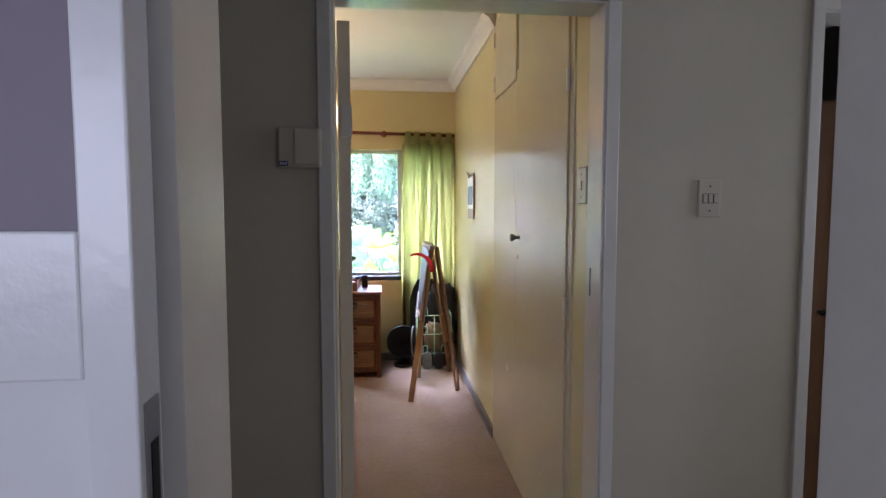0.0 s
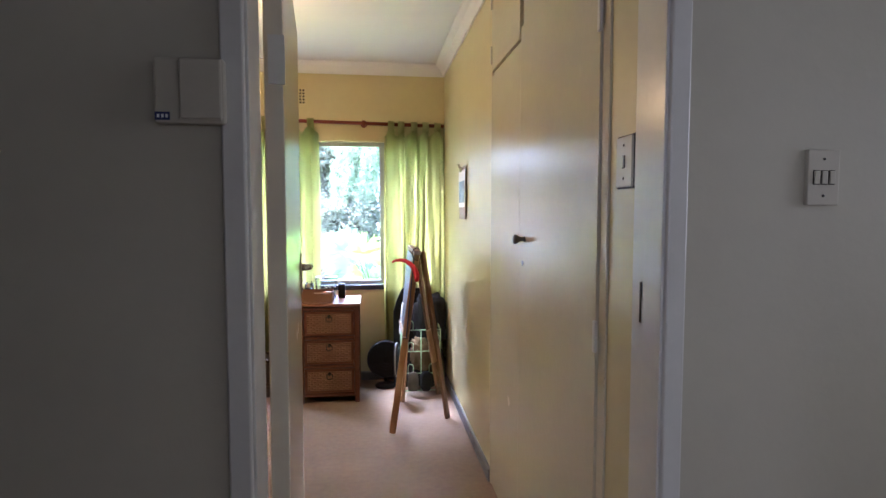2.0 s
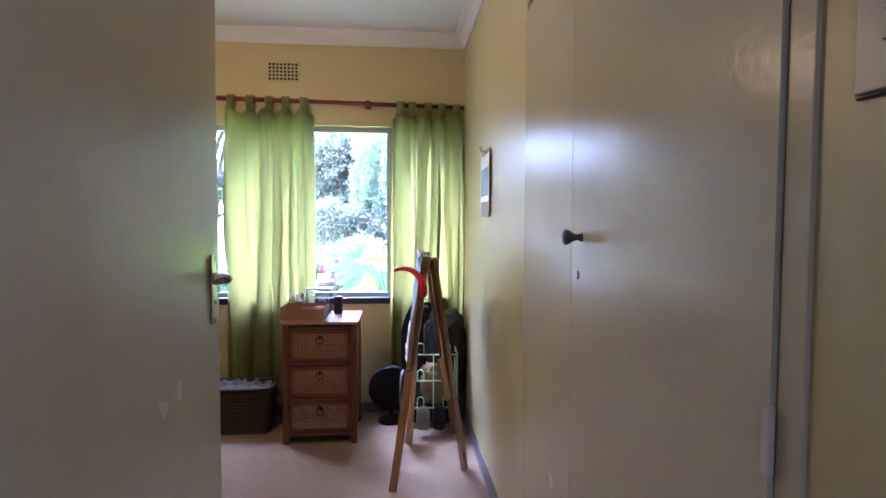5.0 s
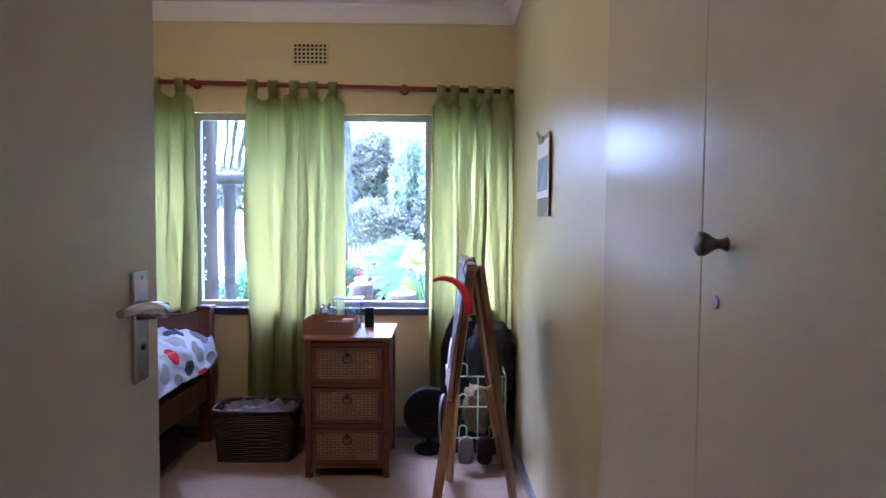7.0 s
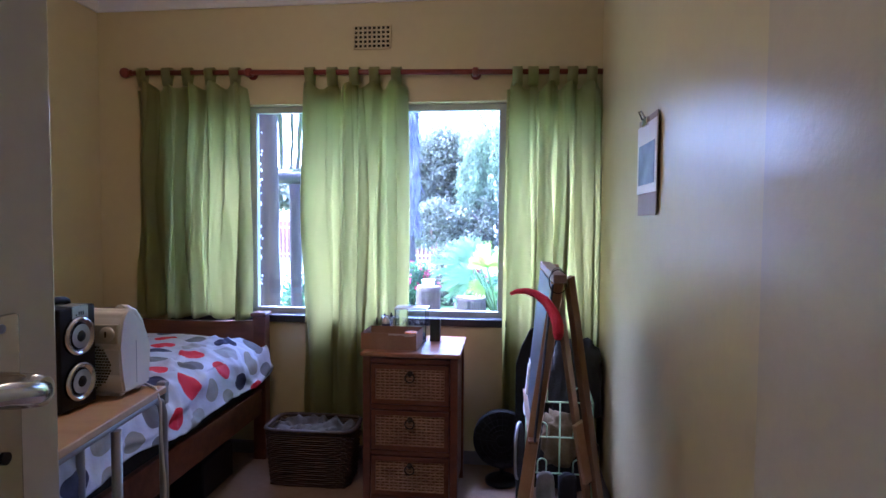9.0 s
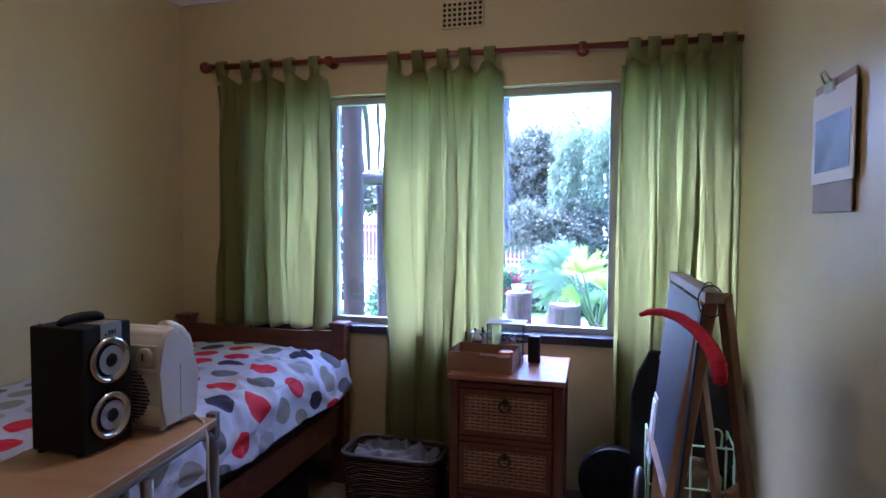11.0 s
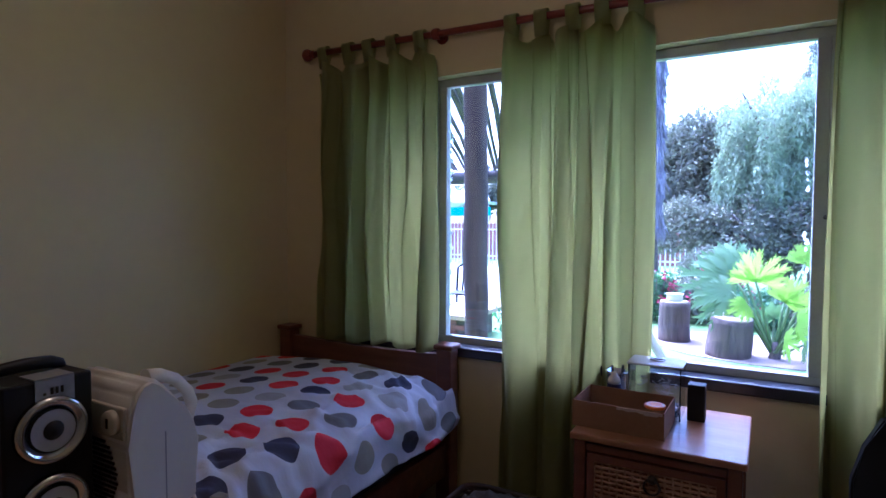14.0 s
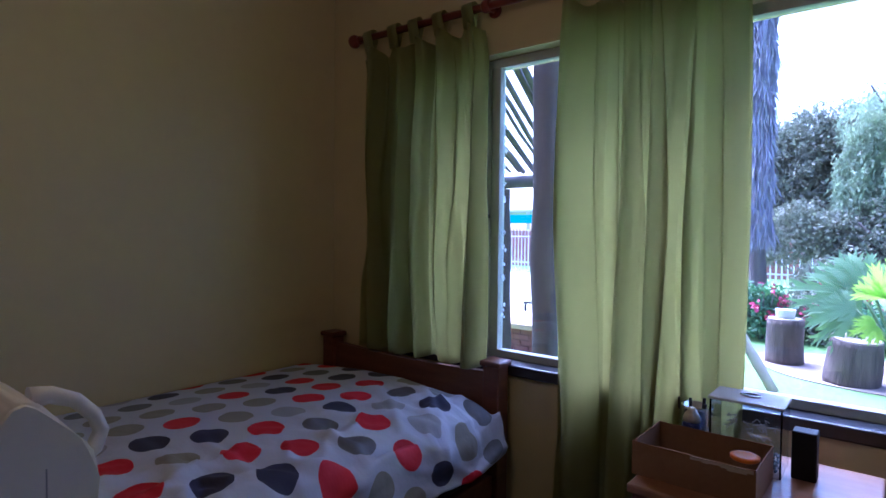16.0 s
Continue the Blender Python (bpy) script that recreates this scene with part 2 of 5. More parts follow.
# window wall
x0, x1, z0, z1 = WIN
solid("wall_window", [(-2.2, x0, WY, WY + 0.22, 0, CEIL), (x1, 1.5, WY, WY + 0.22, 0, CEIL), (x0, x1, WY, WY + 0.22, 0, z0), (x0, x1, WY, WY + 0.22, z1, CEIL)], "wall", label="cream painted bedroom wall round the wide window", category="wall")
solid("wall_bed_side", [(WX0 - 0.15, WX0, T, WY, 0, CEIL)], "wall", label="plain cream painted wall beside the bed", category="wall")
solid("wall_closet_side", [(WX1, WX1 + 0.12, T + 0.013, 0.30, 0, CEIL), (WX1, WX1 + 0.12, 1.72, WY, 0, CEIL), (WX1, WX1 + 0.12, 0.30, 1.72, 2.54, CEIL)], "wall", label="cream painted wall beside the built-in cupboard", category="wall")
# corridor wall with two openings; room side is a thin leaf in cream
D0, D1, DZ = -0.028, 0.788, 2.052
E0, E1 = 1.49, 2.29
for nm, ya, yb, mt, lb in (("wall_corridor", 0.0, 0.07, "corridor", "grey-beige corridor wall with two doorways"), ("wall_bedroom_door", 0.07, T, "wall", "cream bedroom wall round the doorway")):
    solid(nm, [(-2.2, D0 - 0.03, ya, yb, 0, CEIL), (D1 + 0.03, E0 - 0.03, ya, yb, 0, CEIL), (E1 + 0.03, 3.0, ya, yb, 0, CEIL), (D0 - 0.03, D1 + 0.03, ya, yb, DZ + 0.03, CEIL), (E0 - 0.03, E1 + 0.03, ya, yb, DZ + 0.03, CEIL)], mt, label=lb, category="wall")
# the near doorway and the room behind
solid("wall_near", [(-2.2, -0.042, -1.234, -1.11, 0, CEIL), (0.597, 3.0, -1.234, -1.11, 0, CEIL), (-0.042, 0.597, -1.234, -1.11, 2.04, CEIL)], "frame_paint", label="pale painted wall round the first doorway", category="wall")
solid("wall_back", [(-2.2, 3.0, -4.9, -4.75, 0, CEIL)], "ceiling", label="plain pale wall closing the room behind", category="wall")
solid("wall_back_west", [(-2.35, -2.2, -4.9, 0.13, 0, CEIL)], "corridor", label="plain grey-beige end wall of the corridor", category="wall")
solid("wall_back_east", [(3.0, 3.15, -4.9, 2.4, 0, CEIL)], "corridor", label="plain wall closing the corridor's far end", category="wall")
solid("wall_side_room", [(1.5, 3.0, 2.4, 2.5, 0, CEIL)], "ceiling", label="plain white wall of the side room", category="wall")
solid("cupboard_back_wall", [(1.40, 1.50, T, 2.4, 0, CEIL), (0.92, 1.4, 0.2, 0.3, 0, CEIL), (0.92, 1.4, 1.72, 1.82, 0, CEIL)], "ceiling", label="plain white partition behind the cupboard", category="wall")


def door_frame(name, a, b, label):
    fr = thing(name, (0, 0, 0), label, "door frame")
    tagged(fr, kind="structure")
    bm = bmesh.new()
    for xa, xb in ((a - 0.042, a), (b, b + 0.042)):
        box(bm, xa, xb, -0.012, T + 0.012, 0, DZ, bevel=0.004)
    box(bm, a - 0.042, b + 0.042, -0.012, T + 0.012, DZ, DZ + 0.05, bevel=0.004)
    box(bm, a - 0.002, a + 0.006, 0.0, 0.075, 0, DZ, bevel=0.002)
    box(bm, b - 0.006, b + 0.002, 0.0, 0.075, 0, DZ, bevel=0.002)
    box(bm, a + 0.006, b - 0.006, 0.0, 0.075, DZ - 0.006, DZ + 0.002, bevel=0.002)
    part("jamb", bm, "frame_paint", fr)
    return fr


door_frame("door_frame", D0, D1, "off-white gloss steel door frame of the bedroom")
door_frame("side_door_frame", E0, E1, "off-white gloss steel door frame of the side room")

# bed, chest and desk follow
# ---- window ----
def window():
    w = thing("window_1", (0, 0, 0), "wide white steel window with narrow side casements", "window")
    tagged(w, kind="structure")
    yf0, yf1 = WY + 0.06, WY + 0.10
    fx = [x0 + 0.01, -1.13, -0.415, 0.285, x1 - 0.01]
    zb, zt = z0 + 0.012, z1 - 0.0
    bm = boxes((x0, x1, yf0, yf1, zb, zb + 0.03), (x0, x1, yf0, yf1, zt - 0.035, zt), (x0, x0 + 0.03, yf0, yf1, zb, zt), (x1 - 0.03, x1, yf0, yf1, zb, zt), bevel=0.003)
    part("window_frame", bm, "steel_white", w)
    for i, x in enumerate(fx[1:4]):
        h = 0.019 if i != 1 else 0.012
        part("mullion", boxes((x - h, x + h, yf0 - 0.004, yf1 - 0.002, zb + 0.03, zt - 0.035), bevel=0.003), "steel_white", w)
    for a, b, s in ((x0 + 0.03, -1.149, 1), (0.304, x1 - 0.03, 1), (-1.111, -0.427, 0), (-0.403, 0.266, 0)):
        if s:
            c = part("casement", boxes((a, a + 0.028, yf0 - 0.008, yf1 - 0.006, zb + 0.03, zt - 0.035), (b - 0.028, b, yf0 - 0.008, yf1 - 0.006, zb + 0.03, zt - 0.035), (a + 0.028, b - 0.028, yf0 - 0.008, yf1 - 0.006, zb + 0.03, zb + 0.058), (a + 0.028, b - 0.028, yf0 - 0.008, yf1 - 0.006, zt - 0.063, zt - 0.035), bevel=0.003), "steel_white", w)
            a, b, q = a + 0.028, b - 0.028, 0.028
        else:
            q = 0
        pn = part("pane", boxes((a, b, yf0 + 0.015, yf0 + 0.019, zb + 0.03 + q, zt - 0.035 - q)), "glass", w)
        pn.visible_shadow = False
    # flaked paint on the glass edges
    rng = random.Random(3)
    for cx, zs, n in ((-1.100, (0.95, 1.88), 26), (0.258, (1.05, 1.60), 16)):
        bm = bmesh.new()
        for _ in range(n):
            z = rng.uniform(*zs)
            x = cx + rng.uniform(0, 0.014) * (1 if cx < 0 else -1)
            r = rng.uniform(0.003, 0.009)
            ring = [bm.verts.new((x + r * rng.uniform(0.5, 1.1) * math.cos(a), yf0 + 0.011, z + 1.6 * r * rng.uniform(0.5, 1.1) * math.sin(a))) for a in [2 * math.pi * k / 9 for k in range(9)]]
            bm.faces.new(ring)
        part("paint_flakes", bm, "flake", w, "white flaked paint on the glass", "stuff")
    # burglar bars on the casements, a handle and stays
    for a, b in ((x0 + 0.05, -1.16), (0.315, x1 - 0.05)):
        bm = bmesh.new()
        for z in [zb + 0.12 + 0.235 * k for k in range(5)]:
            tube(bm, [(a, yf0 - 0.02, z), (b, yf0 - 0.02, z)], 0.004, 6)
        part("burglar_bars", bm, "dark_metal", w)
    for x, d in ((-1.15, -1), (0.30, 1)):
        bm = bmesh.new()
        tube(bm, [(x, yf0 - 0.012, 1.36), (x + d * 0.03, yf0 - 0.045, 1.36), (x + d * 0.05, yf0 - 0.05, 1.34), (x + d * 0.055, yf0 - 0.045, 1.27)], [0.008, 0.009, 0.008, 0.006], 8)
        part("window_handle", bm, "dark_metal", w, "dark metal casement handle")
    return w


window()
solid("window_sill", [(x0 - 0.03, x1 + 0.02, WY - 0.022, WY + 0.07, z0 - 0.03, z0 + 0.012)], "sill", label="glossy black painted window sill", category="window sill", bevel=0.006)


def moulding(name, pts, prof, material, label, category):
    """Runs a profile of (out, up) along wall lines given as (x, y, outward x, outward y)."""
    bm = bmesh.new()
    for (ax, ay, bx, by, nx, ny) in pts:
        ra = [bm.verts.new((ax + nx * o, ay + ny * o, u)) for o, u in prof]
        rb = [bm.verts.new((bx + nx * o, by + ny * o, u)) for o, u in prof]
        k = len(prof)
        for i in range(k):
            bm.faces.new((ra[i], ra[(i + 1) % k], rb[(i + 1) % k], rb[i]))
        bm.faces.new(ra)
        bm.faces.new(list(reversed(rb)))
    return mesh(name, bm, material, None, label, "structure", category)


corn = [(0, 2.51), (0.012, 2.51), (0.02, 2.53), (0.045, 2.565), (0.075, 2.585), (0.08, 2.598), (0, 2.598)]
moulding("cornice", [(WX0, WY, WX1, WY, 0, -1), (WX0, T, WX0, WY - 0.001, 1, 0), (WX1, 1.72, WX1, WY - 0.001, -1, 0)], corn, "ceiling", "white coved plaster cornice", "cornice")
skirt = [(0, 0), (0.014, 0), (0.014, 0.06), (0.008, 0.07), (0, 0.07)]
moulding("skirting", [(WX0, WY, WX1, WY, 0, -1), (WX0, T, WX0, WY - 0.015, 1, 0), (WX1, 1.72, WX1, WY - 0.015, -1, 0)], skirt, "skirting", "dull grey painted wooden skirting board", "skirting board")


# ---- curtains ----
def pole_z(x):
    return 2.150 - 0.019 * (x + 1.78)


def curtain(xa, xb, zt, zb, folds, seed, label, tabs):
    rng = random.Random(seed)
    c = thing("curtain", ((xa + xb) / 2, 3.565, zb), label, "curtain", "curtains on the pole")
    w = xb - xa
    zt = pole_z((xa + xb) / 2) - 0.05
    nx, nz = 380, 40
    rp = random.Random(seed * 7 + 1)
    pleats = [((k + rp.uniform(0.2, 0.8)) / (tabs + 2), rp.uniform(0.014, 0.046), rp.uniform(-0.35, 0.35), rp.choice((-1, 1))) for k in range(tabs + 2)]
    slack = sum(p[1] for p in pleats) / w
    ph = [rng.uniform(-0.5, 0.5) for _ in range(6)]
    bm = bmesh.new()
    grid = []
    for j in range(nz + 1):
        v = j / nz
        row = []
        for i in range(nx + 1):
            u = i / nx
            uu = u + 0.05 * noise.noise(Vector((u * 4, v * 0.8, seed * 2.7))) + 0.03 * math.sin(2 * math.pi * u * 2 + ph[0]) + 0.02 * math.sin(5 * v + ph[1] + 9 * u)
            a = (0.028 + 0.016 * v) * (1 + 0.9 * noise.noise(Vector((u * 5, v * 1.2, seed))))
            a *= 0.6 + 0.55 * abs(math.sin(4.3 * u + ph[2] + 0.7 * v)) 
            sn = math.sin(2 * math.pi * folds * uu + 0.8 * math.sin(3 * v + ph[3]))
            y = a * 1.45 * math.copysign(abs(sn) ** 0.7, sn) + 0.009 * math.sin(2 * math.pi * folds * 2.3 * uu + ph[4] + 2 * v) + 0.012 * noise.noise(Vector((u * 14 + 2 * v, v * 5, seed + 3)))
            y = min(0.78 * y + 0.014 * min(1, v * 9), 0.036 + 0.08 * y)
            x = (u - 0.5) * w * (1 + slack) * (1 + 0.03 * math.sin(3.2 * v + ph[5])) + 0.01 * math.cos(2 * math.pi * folds * uu)
            for uk, dk, lean, sg in pleats:
                q = (u - uk - 0.06 * lean * (v - 0.5) - 0.012 * math.sin(4 * v + 20 * uk)) / 0.0038
                st = math.tanh(q)
                deep = min(1, 0.15 + 2.2 * v) * (0.75 + 0.25 * math.sin(5 * v + 9 * uk))
                x -= (0.5 * st) * dk * deep + 0.5 * (1 - deep) * dk * (2 * (u - uk))
                y += 0.012 * sg * st * math.exp(-(q / 14) ** 2) * deep
            z = (zt - zb) * (1 - v) + (0.006 * math.sin(2 * math.pi * folds * uu) if j == nz else 0)
            z -= 0.042 * math.sin(math.pi * ((u * tabs - 0.0) % 1.0) + math.pi / 2) ** 2 * max(0, 1 - v * 9)
            row.append(bm.verts.new((x, y, z)))
        grid.append(row)
    for j in range(nz):
        for i in range(nx):
            f = bm.faces.new((grid[j][i], grid[j][i + 1], grid[j + 1][i + 1], grid[j + 1][i]))
            f.smooth = True
    cl = part("cloth", bm, "curtain", c)
    sol = cl.modifiers.new("s", "SOLIDIFY")
    sol.thickness = 0.0015
    for k in range(tabs):
        xc = (-0.5 + (k + 0.5) / tabs) * w + rng.uniform(-0.01, 0.01)
        hw = 0.026
        zr = pole_z((xa + xb) / 2 + xc) - zb
        path = []
        for s in range(9):
            a = math.pi * s / 8
            path.append((-0.024 * math.cos(a), zr + 0.004 + 0.022 * math.sin(a)))
        path = [(-0.004, zt - zb - 0.02)] + path + [(0.006, zt - zb - 0.02)]
        bm = bmesh.new()
        prev = None
        for y, z in path:
            pair = (bm.verts.new((xc - hw, y, z)), bm.verts.new((xc + hw, y, z)))
            if prev:
                f = bm.faces.new((prev[0], prev[1], pair[1], pair[0]))
                f.smooth = True
            prev = pair
        tb = part("tab", bm, "curtain", c)
        sol = tb.modifiers.new("s", "SOLIDIFY")
        sol.thickness = 0.002
    return c


curtain(-1.77, -1.12, 2.10, 0.785, 5, 3, "green cotton tab-top curtain hanging behind the bed end", 5)
curtain(-0.80, -0.23, 2.10, 0.15, 4, 5, "green cotton tab-top curtain reaching down behind the chest and basket", 5)
curtain(0.30, 0.785, 2.10, 0.15, 4, 8, "green cotton tab-top curtain in the corner by the easel", 5)


def curtain_pole():
    p = thing("curtain_pole", pose(0, 3.57, pole_z(0), 0, math.degrees(math.atan(0.019)), 0), "long red-brown wooden curtain pole with ball ends", "curtain pole")
    part("pole", tube(bmesh.new(), [(-1.78, 0, 0), (0.79, 0, 0)], 0.0145, 14), "pole_red", p)
    bm = lathe(bmesh.new(), [(0.014, 0), (0.018, -0.004), (0.018, -0.012), (0.012, -0.016), (0.022, -0.024), (0.03, -0.04), (0.028, -0.056), (0.016, -0.068), (0.004, -0.071)], (-1.78, 0, 0), "x", 18)
    part("finial", bm, "pole_red", p)
    for x in (-1.10, 0.14):
        bm = bmesh.new()
        tube(bm, [(x, 0.055, 0.0), (x, 0, 0)], 0.012, 10)
        lathe(bm, [(0.02, -0.016), (0.024, -0.01), (0.024, 0.01), (0.02, 0.016)], (x, 0, 0), "x", 16)
        lathe(bm, [(0.028, -0.058), (0.028, -0.05), (0.02, -0.046)], (x, 0, 0), "y", 16)
        part("bracket", bm, "pole_red", p)


curtain_pole()


# ---- bed ----
def bed():
    b = thing("bed", (-1.5, 2.6, 0), "reddish wooden single bed with a rail end under the window", "bed")
    for x in (-0.46, 0.46):
        for y, h in ((0.97, 0.80), (-0.99, 0.80)):
            part("post", boxes((x - 0.035, x + 0.035, y - 0.035, y + 0.035, 0, h), bevel=0.005), "wood_red", b)
            part("post_cap", boxes((x - 0.045, x + 0.045, y - 0.045, y + 0.045, h, h + 0.022), bevel=0.007), "wood_red", b)
        part("side_rail", boxes((x - 0.015, x + 0.015, -0.955, 0.935, 0.26, 0.40), bevel=0.005), "wood_red_x", b)
    for y in (0.97, -0.99):
        bm = bmesh.new()
        n = 24
        top = []
        for k in range(n + 1):
            u = k / n
            x = -0.425 + 0.85 * u
            top.append((x, 0.775 - 0.012 * math.sin(math.pi * u)))
        for (xa, za), (xb, zb2) in zip(top, top[1:]):
            vs = [bm.verts.new(c) for c in ((xa, y - 0.014, 0.52), (xb, y - 0.014, 0.52), (xb, y - 0.014, zb2), (xa, y - 0.014, za), (xa, y + 0.014, 0.52), (xb, y + 0.014, 0.52), (xb, y + 0.014, zb2), (xa, y + 0.014, za))]
            for q in ((0, 1, 2, 3), (7, 6, 5, 4), (3, 2, 6, 7), (1, 0, 4, 5)):
                bm.faces.new([vs[i] for i in q])
        bmesh.ops.remove_doubles(bm, verts=bm.verts, dist=0.0005)
        part("end_rail", bm, "wood_red_x", b)
        part("lower_rail", boxes((-0.425, 0.425, y - 0.014, y + 0.014, 0.26, 0.40), bevel=0.004), "wood_red_x", b)
    part("slat_base", boxes((-0.445, 0.445, -0.95, 0.93, 0.30, 0.33)), "pine", b)
    return b


bed()
solid("mattress", [(-1.945, -1.055, 1.66, 3.50, 0.33, 0.52)], "black_cloth", kind="", label="dark mattress lying on the wooden bed", category="mattress", bevel=0.03)


def duvet_material():
    m = bpy.data.materials.new("dotted_duvet_cotton")
    m.use_nodes = True
    n, l = m.node_tree.nodes, m.node_tree.links
    p = n["Principled BSDF"]
    p.inputs["Roughness"].default_value = 0.75
    co = n.new("ShaderNodeUVMap")
    mp = n.new("ShaderNodeMapping")
    mp.inputs["Scale"].default_value = (1, 1, 1)
    l.new(co.outputs[0], mp.inputs[0])
    def math_node(op, *ins):
        m_ = n.new("ShaderNodeMath")
        m_.operation = op
        for k, i_ in enumerate(ins):
            if isinstance(i_, (int, float)):
                m_.inputs[k].default_value = i_
            else:
                l.new(i_, m_.inputs[k])
        return m_.outputs[0]

    xy = n.new("ShaderNodeSeparateXYZ")
    l.new(mp.outputs[0], xy.inputs[0])
    gy = math_node("MULTIPLY", xy.outputs[1], 7.4)
    row = math_node("FLOOR", gy)
    gx = math_node("ADD", math_node("MULTIPLY", xy.outputs[0], 6.2), math_node("MULTIPLY", math_node("MODULO", row, 2.0), 0.5))
    col = math_node("FLOOR", gx)
    dx = math_node("DIVIDE", math_node("SUBTRACT", math_node("FRACT", gx), 0.5), 6.2)
    dy = math_node("DIVIDE", math_node("SUBTRACT", math_node("FRACT", gy), 0.5), 7.4)
    dist = math_node("SQRT", math_node("ADD", math_node("MULTIPLY", dx, dx), math_node("MULTIPLY", dy, dy)))
    lt = n.new("ShaderNodeMath")
    lt.operation = "LESS_THAN"
    lt.inputs[1].default_value = 0.053
    l.new(dist, lt.inputs[0])
    cell = n.new("ShaderNodeCombineXYZ")
    l.new(col, cell.inputs[0])
    l.new(row, cell.inputs[1])
    wn_ = n.new("ShaderNodeTexWhiteNoise")
    wn_.noise_dimensions = "2D"
    l.new(cell.outputs[0], wn_.inputs["Vector"])
    cr = n.new("ShaderNodeValToRGB")
    cr.color_ramp.interpolation = "CONSTANT"
    e = cr.color_ramp.elements
    e[0].position, e[0].color = 0, (0.62, 0.012, 0.03, 1)
    e[1].position, e[1].color = 0.3, (0.045, 0.05, 0.11, 1)
    for pos, c in ((0.5, (0.30, 0.30, 0.27, 1)), (0.72, (0.16, 0.17, 0.2, 1)), (0.86, (0.36, 0.38, 0.44, 1))):
        k = e.new(pos)
        k.color = c
    l.new(wn_.outputs["Value"], cr.inputs[0])
    mx = n.new("ShaderNodeMix")
    mx.data_type = "RGBA"
    mx.inputs[6].default_value = (0.56, 0.60, 0.73, 1)
    l.new(lt.outputs[0], mx.inputs[0])
    l.new(cr.outputs[0], mx.inputs[7])
    l.new(mx.outputs[2], p.inputs["Base Color"])
    ns = n.new("ShaderNodeTexNoise")
    ns.inputs["Scale"].default_value = 9
    ns.inputs["Detail"].default_value = 5
    l.new(mp.outputs[0], ns.inputs[0])
    bu = n.new("ShaderNodeBump")
    bu.inputs["Strength"].default_value, bu.inputs["Distance"].default_value = 0.35, 0.03
    l.new(ns.outputs[0], bu.inputs["Height"])
    l.new(bu.outputs[0], p.inputs["Normal"])
    return m


M["duvet"] = duvet_material()


def duvet():
    """A puffy cover draped over the mattress and down the open side."""
    X0, X1, Y0, Y1, ZT = -2.02, -0.98, 1.60, 3.525, 0.672
    bm = bmesh.new()
    uv = bm.loops.layers.uv.new("UVMap")
    frng = random.Random(17)
    FOLDS = [(frng.uniform(0.35, 1.05), frng.uniform(1.7, 3.45), frng.uniform(-0.7, 0.9), frng.uniform(0.10, 0.28), frng.uniform(0.011, 0.022), frng.uniform(0.004, 0.009)) for _ in range(46)]
    side, nu, nv = 0.17, 120, 170
    uvs = {}
    rows = []
    for j in range(nv + 1):
        t = j / nv
        y = Y0 + (Y1 - Y0) * t
        endf = min(1, min(t, 1 - t) / 0.05)
        row = []
        for i in range(nu + 1):
            s = i / nu * (X1 - X0 + side)
            if s < X1 - X0 - 0.1:
                x, z = X0 + s, ZT
            else:
                q = s - (X1 - X0 - 0.1)
                a = min(q / 0.157, 1) * math.pi / 2
                x, z = X1 - 0.1 + 0.1 * math.sin(a), ZT - 0.1 + 0.1 * math.cos(a)
                if q > 0.157:
                    z -= (q - 0.157) * (0.75 + 0.6 * noise.noise(Vector((y * 2.2, 1, 1))))
                    x += 0.02 * (q - 0.157) / side
            p = Vector((s * 3.0, y * 3.0, 0.3))
            w = noise.noise(p) * 0.006 + noise.noise(p * 2.4) * 0.004 + 0.005 * (0.4 - abs(noise.noise(Vector((s * 9, y * 4 + s * 6, 1.3)))) * 2)
            cr = abs(noise.noise(Vector((s * 5 + y * 3.0, y * 2.2 - s * 2.0, 4)))) 
            fold = 0
            for fx, fy, ang, ln, wd, hh in FOLDS:
                dx, dy = s - fx, y - fy
                al = dx * math.cos(ang) + dy * math.sin(ang) + 0.03 * math.sin(7 * dy + 5 * dx)
                ac = -dx * math.sin(ang) + dy * math.cos(ang) + 0.02 * math.sin(9 * dx + fx * 9)
                fold += hh * math.exp(-(al / ln) ** 4) * (math.exp(-(ac / wd) ** 2) - 0.55 * math.exp(-((ac - 1.9 * wd) / wd) ** 2))
            w += fold
            w += (0.006 + 0.006 * max(0, s - 0.6)) * (0.5 - cr * 2) + 0.002 * noise.noise(p * 7)
            near = max(0, min(1, (s - 0.45) / 0.4))
            rg = 1 - 2.2 * abs(noise.noise(Vector((s * 6.5 + 1.5 * y, y * 5.5 - 2 * s, 8.1))))
            r2 = 1 - 2.4 * abs(noise.noise(Vector((s * 4.0 - 2.0 * y, y * 7.5, 2.6))))
            w += near * (0.013 * max(0, rg) ** 3 + 0.012 * max(0, r2) ** 4)
            w *= 0.2 + 0.85 * near
            dome = 0.035 * math.sin(math.pi * min(1, s / (X1 - X0)))
            drop = 0.075 * (1 - math.sqrt(max(0, 1 - (1 - endf) ** 2)))
            if s < X1 - X0 - 0.02:
                z += w + dome - drop
            else:
                x += w * 0.8
                z += 0.02 * math.sin(y * 9) + dome * 0.5
            vtx = bm.verts.new((x, y, z))
            uvs[vtx] = (s + 0.02 * math.sin(y * 5), y)
            row.append(vtx)
        rows.append(row)
    for j in range(nv):
        for i in range(nu):
            f = bm.faces.new((rows[j][i], rows[j][i + 1], rows[j + 1][i + 1], rows[j + 1][i]))
            f.smooth = True
            for lp in f.loops:
                lp[uv].uv = uvs[lp.vert]
    ob = mesh("duvet", bm, "duvet", None, "white duvet with red, navy and grey dots spread over the bed", "", "bedding")
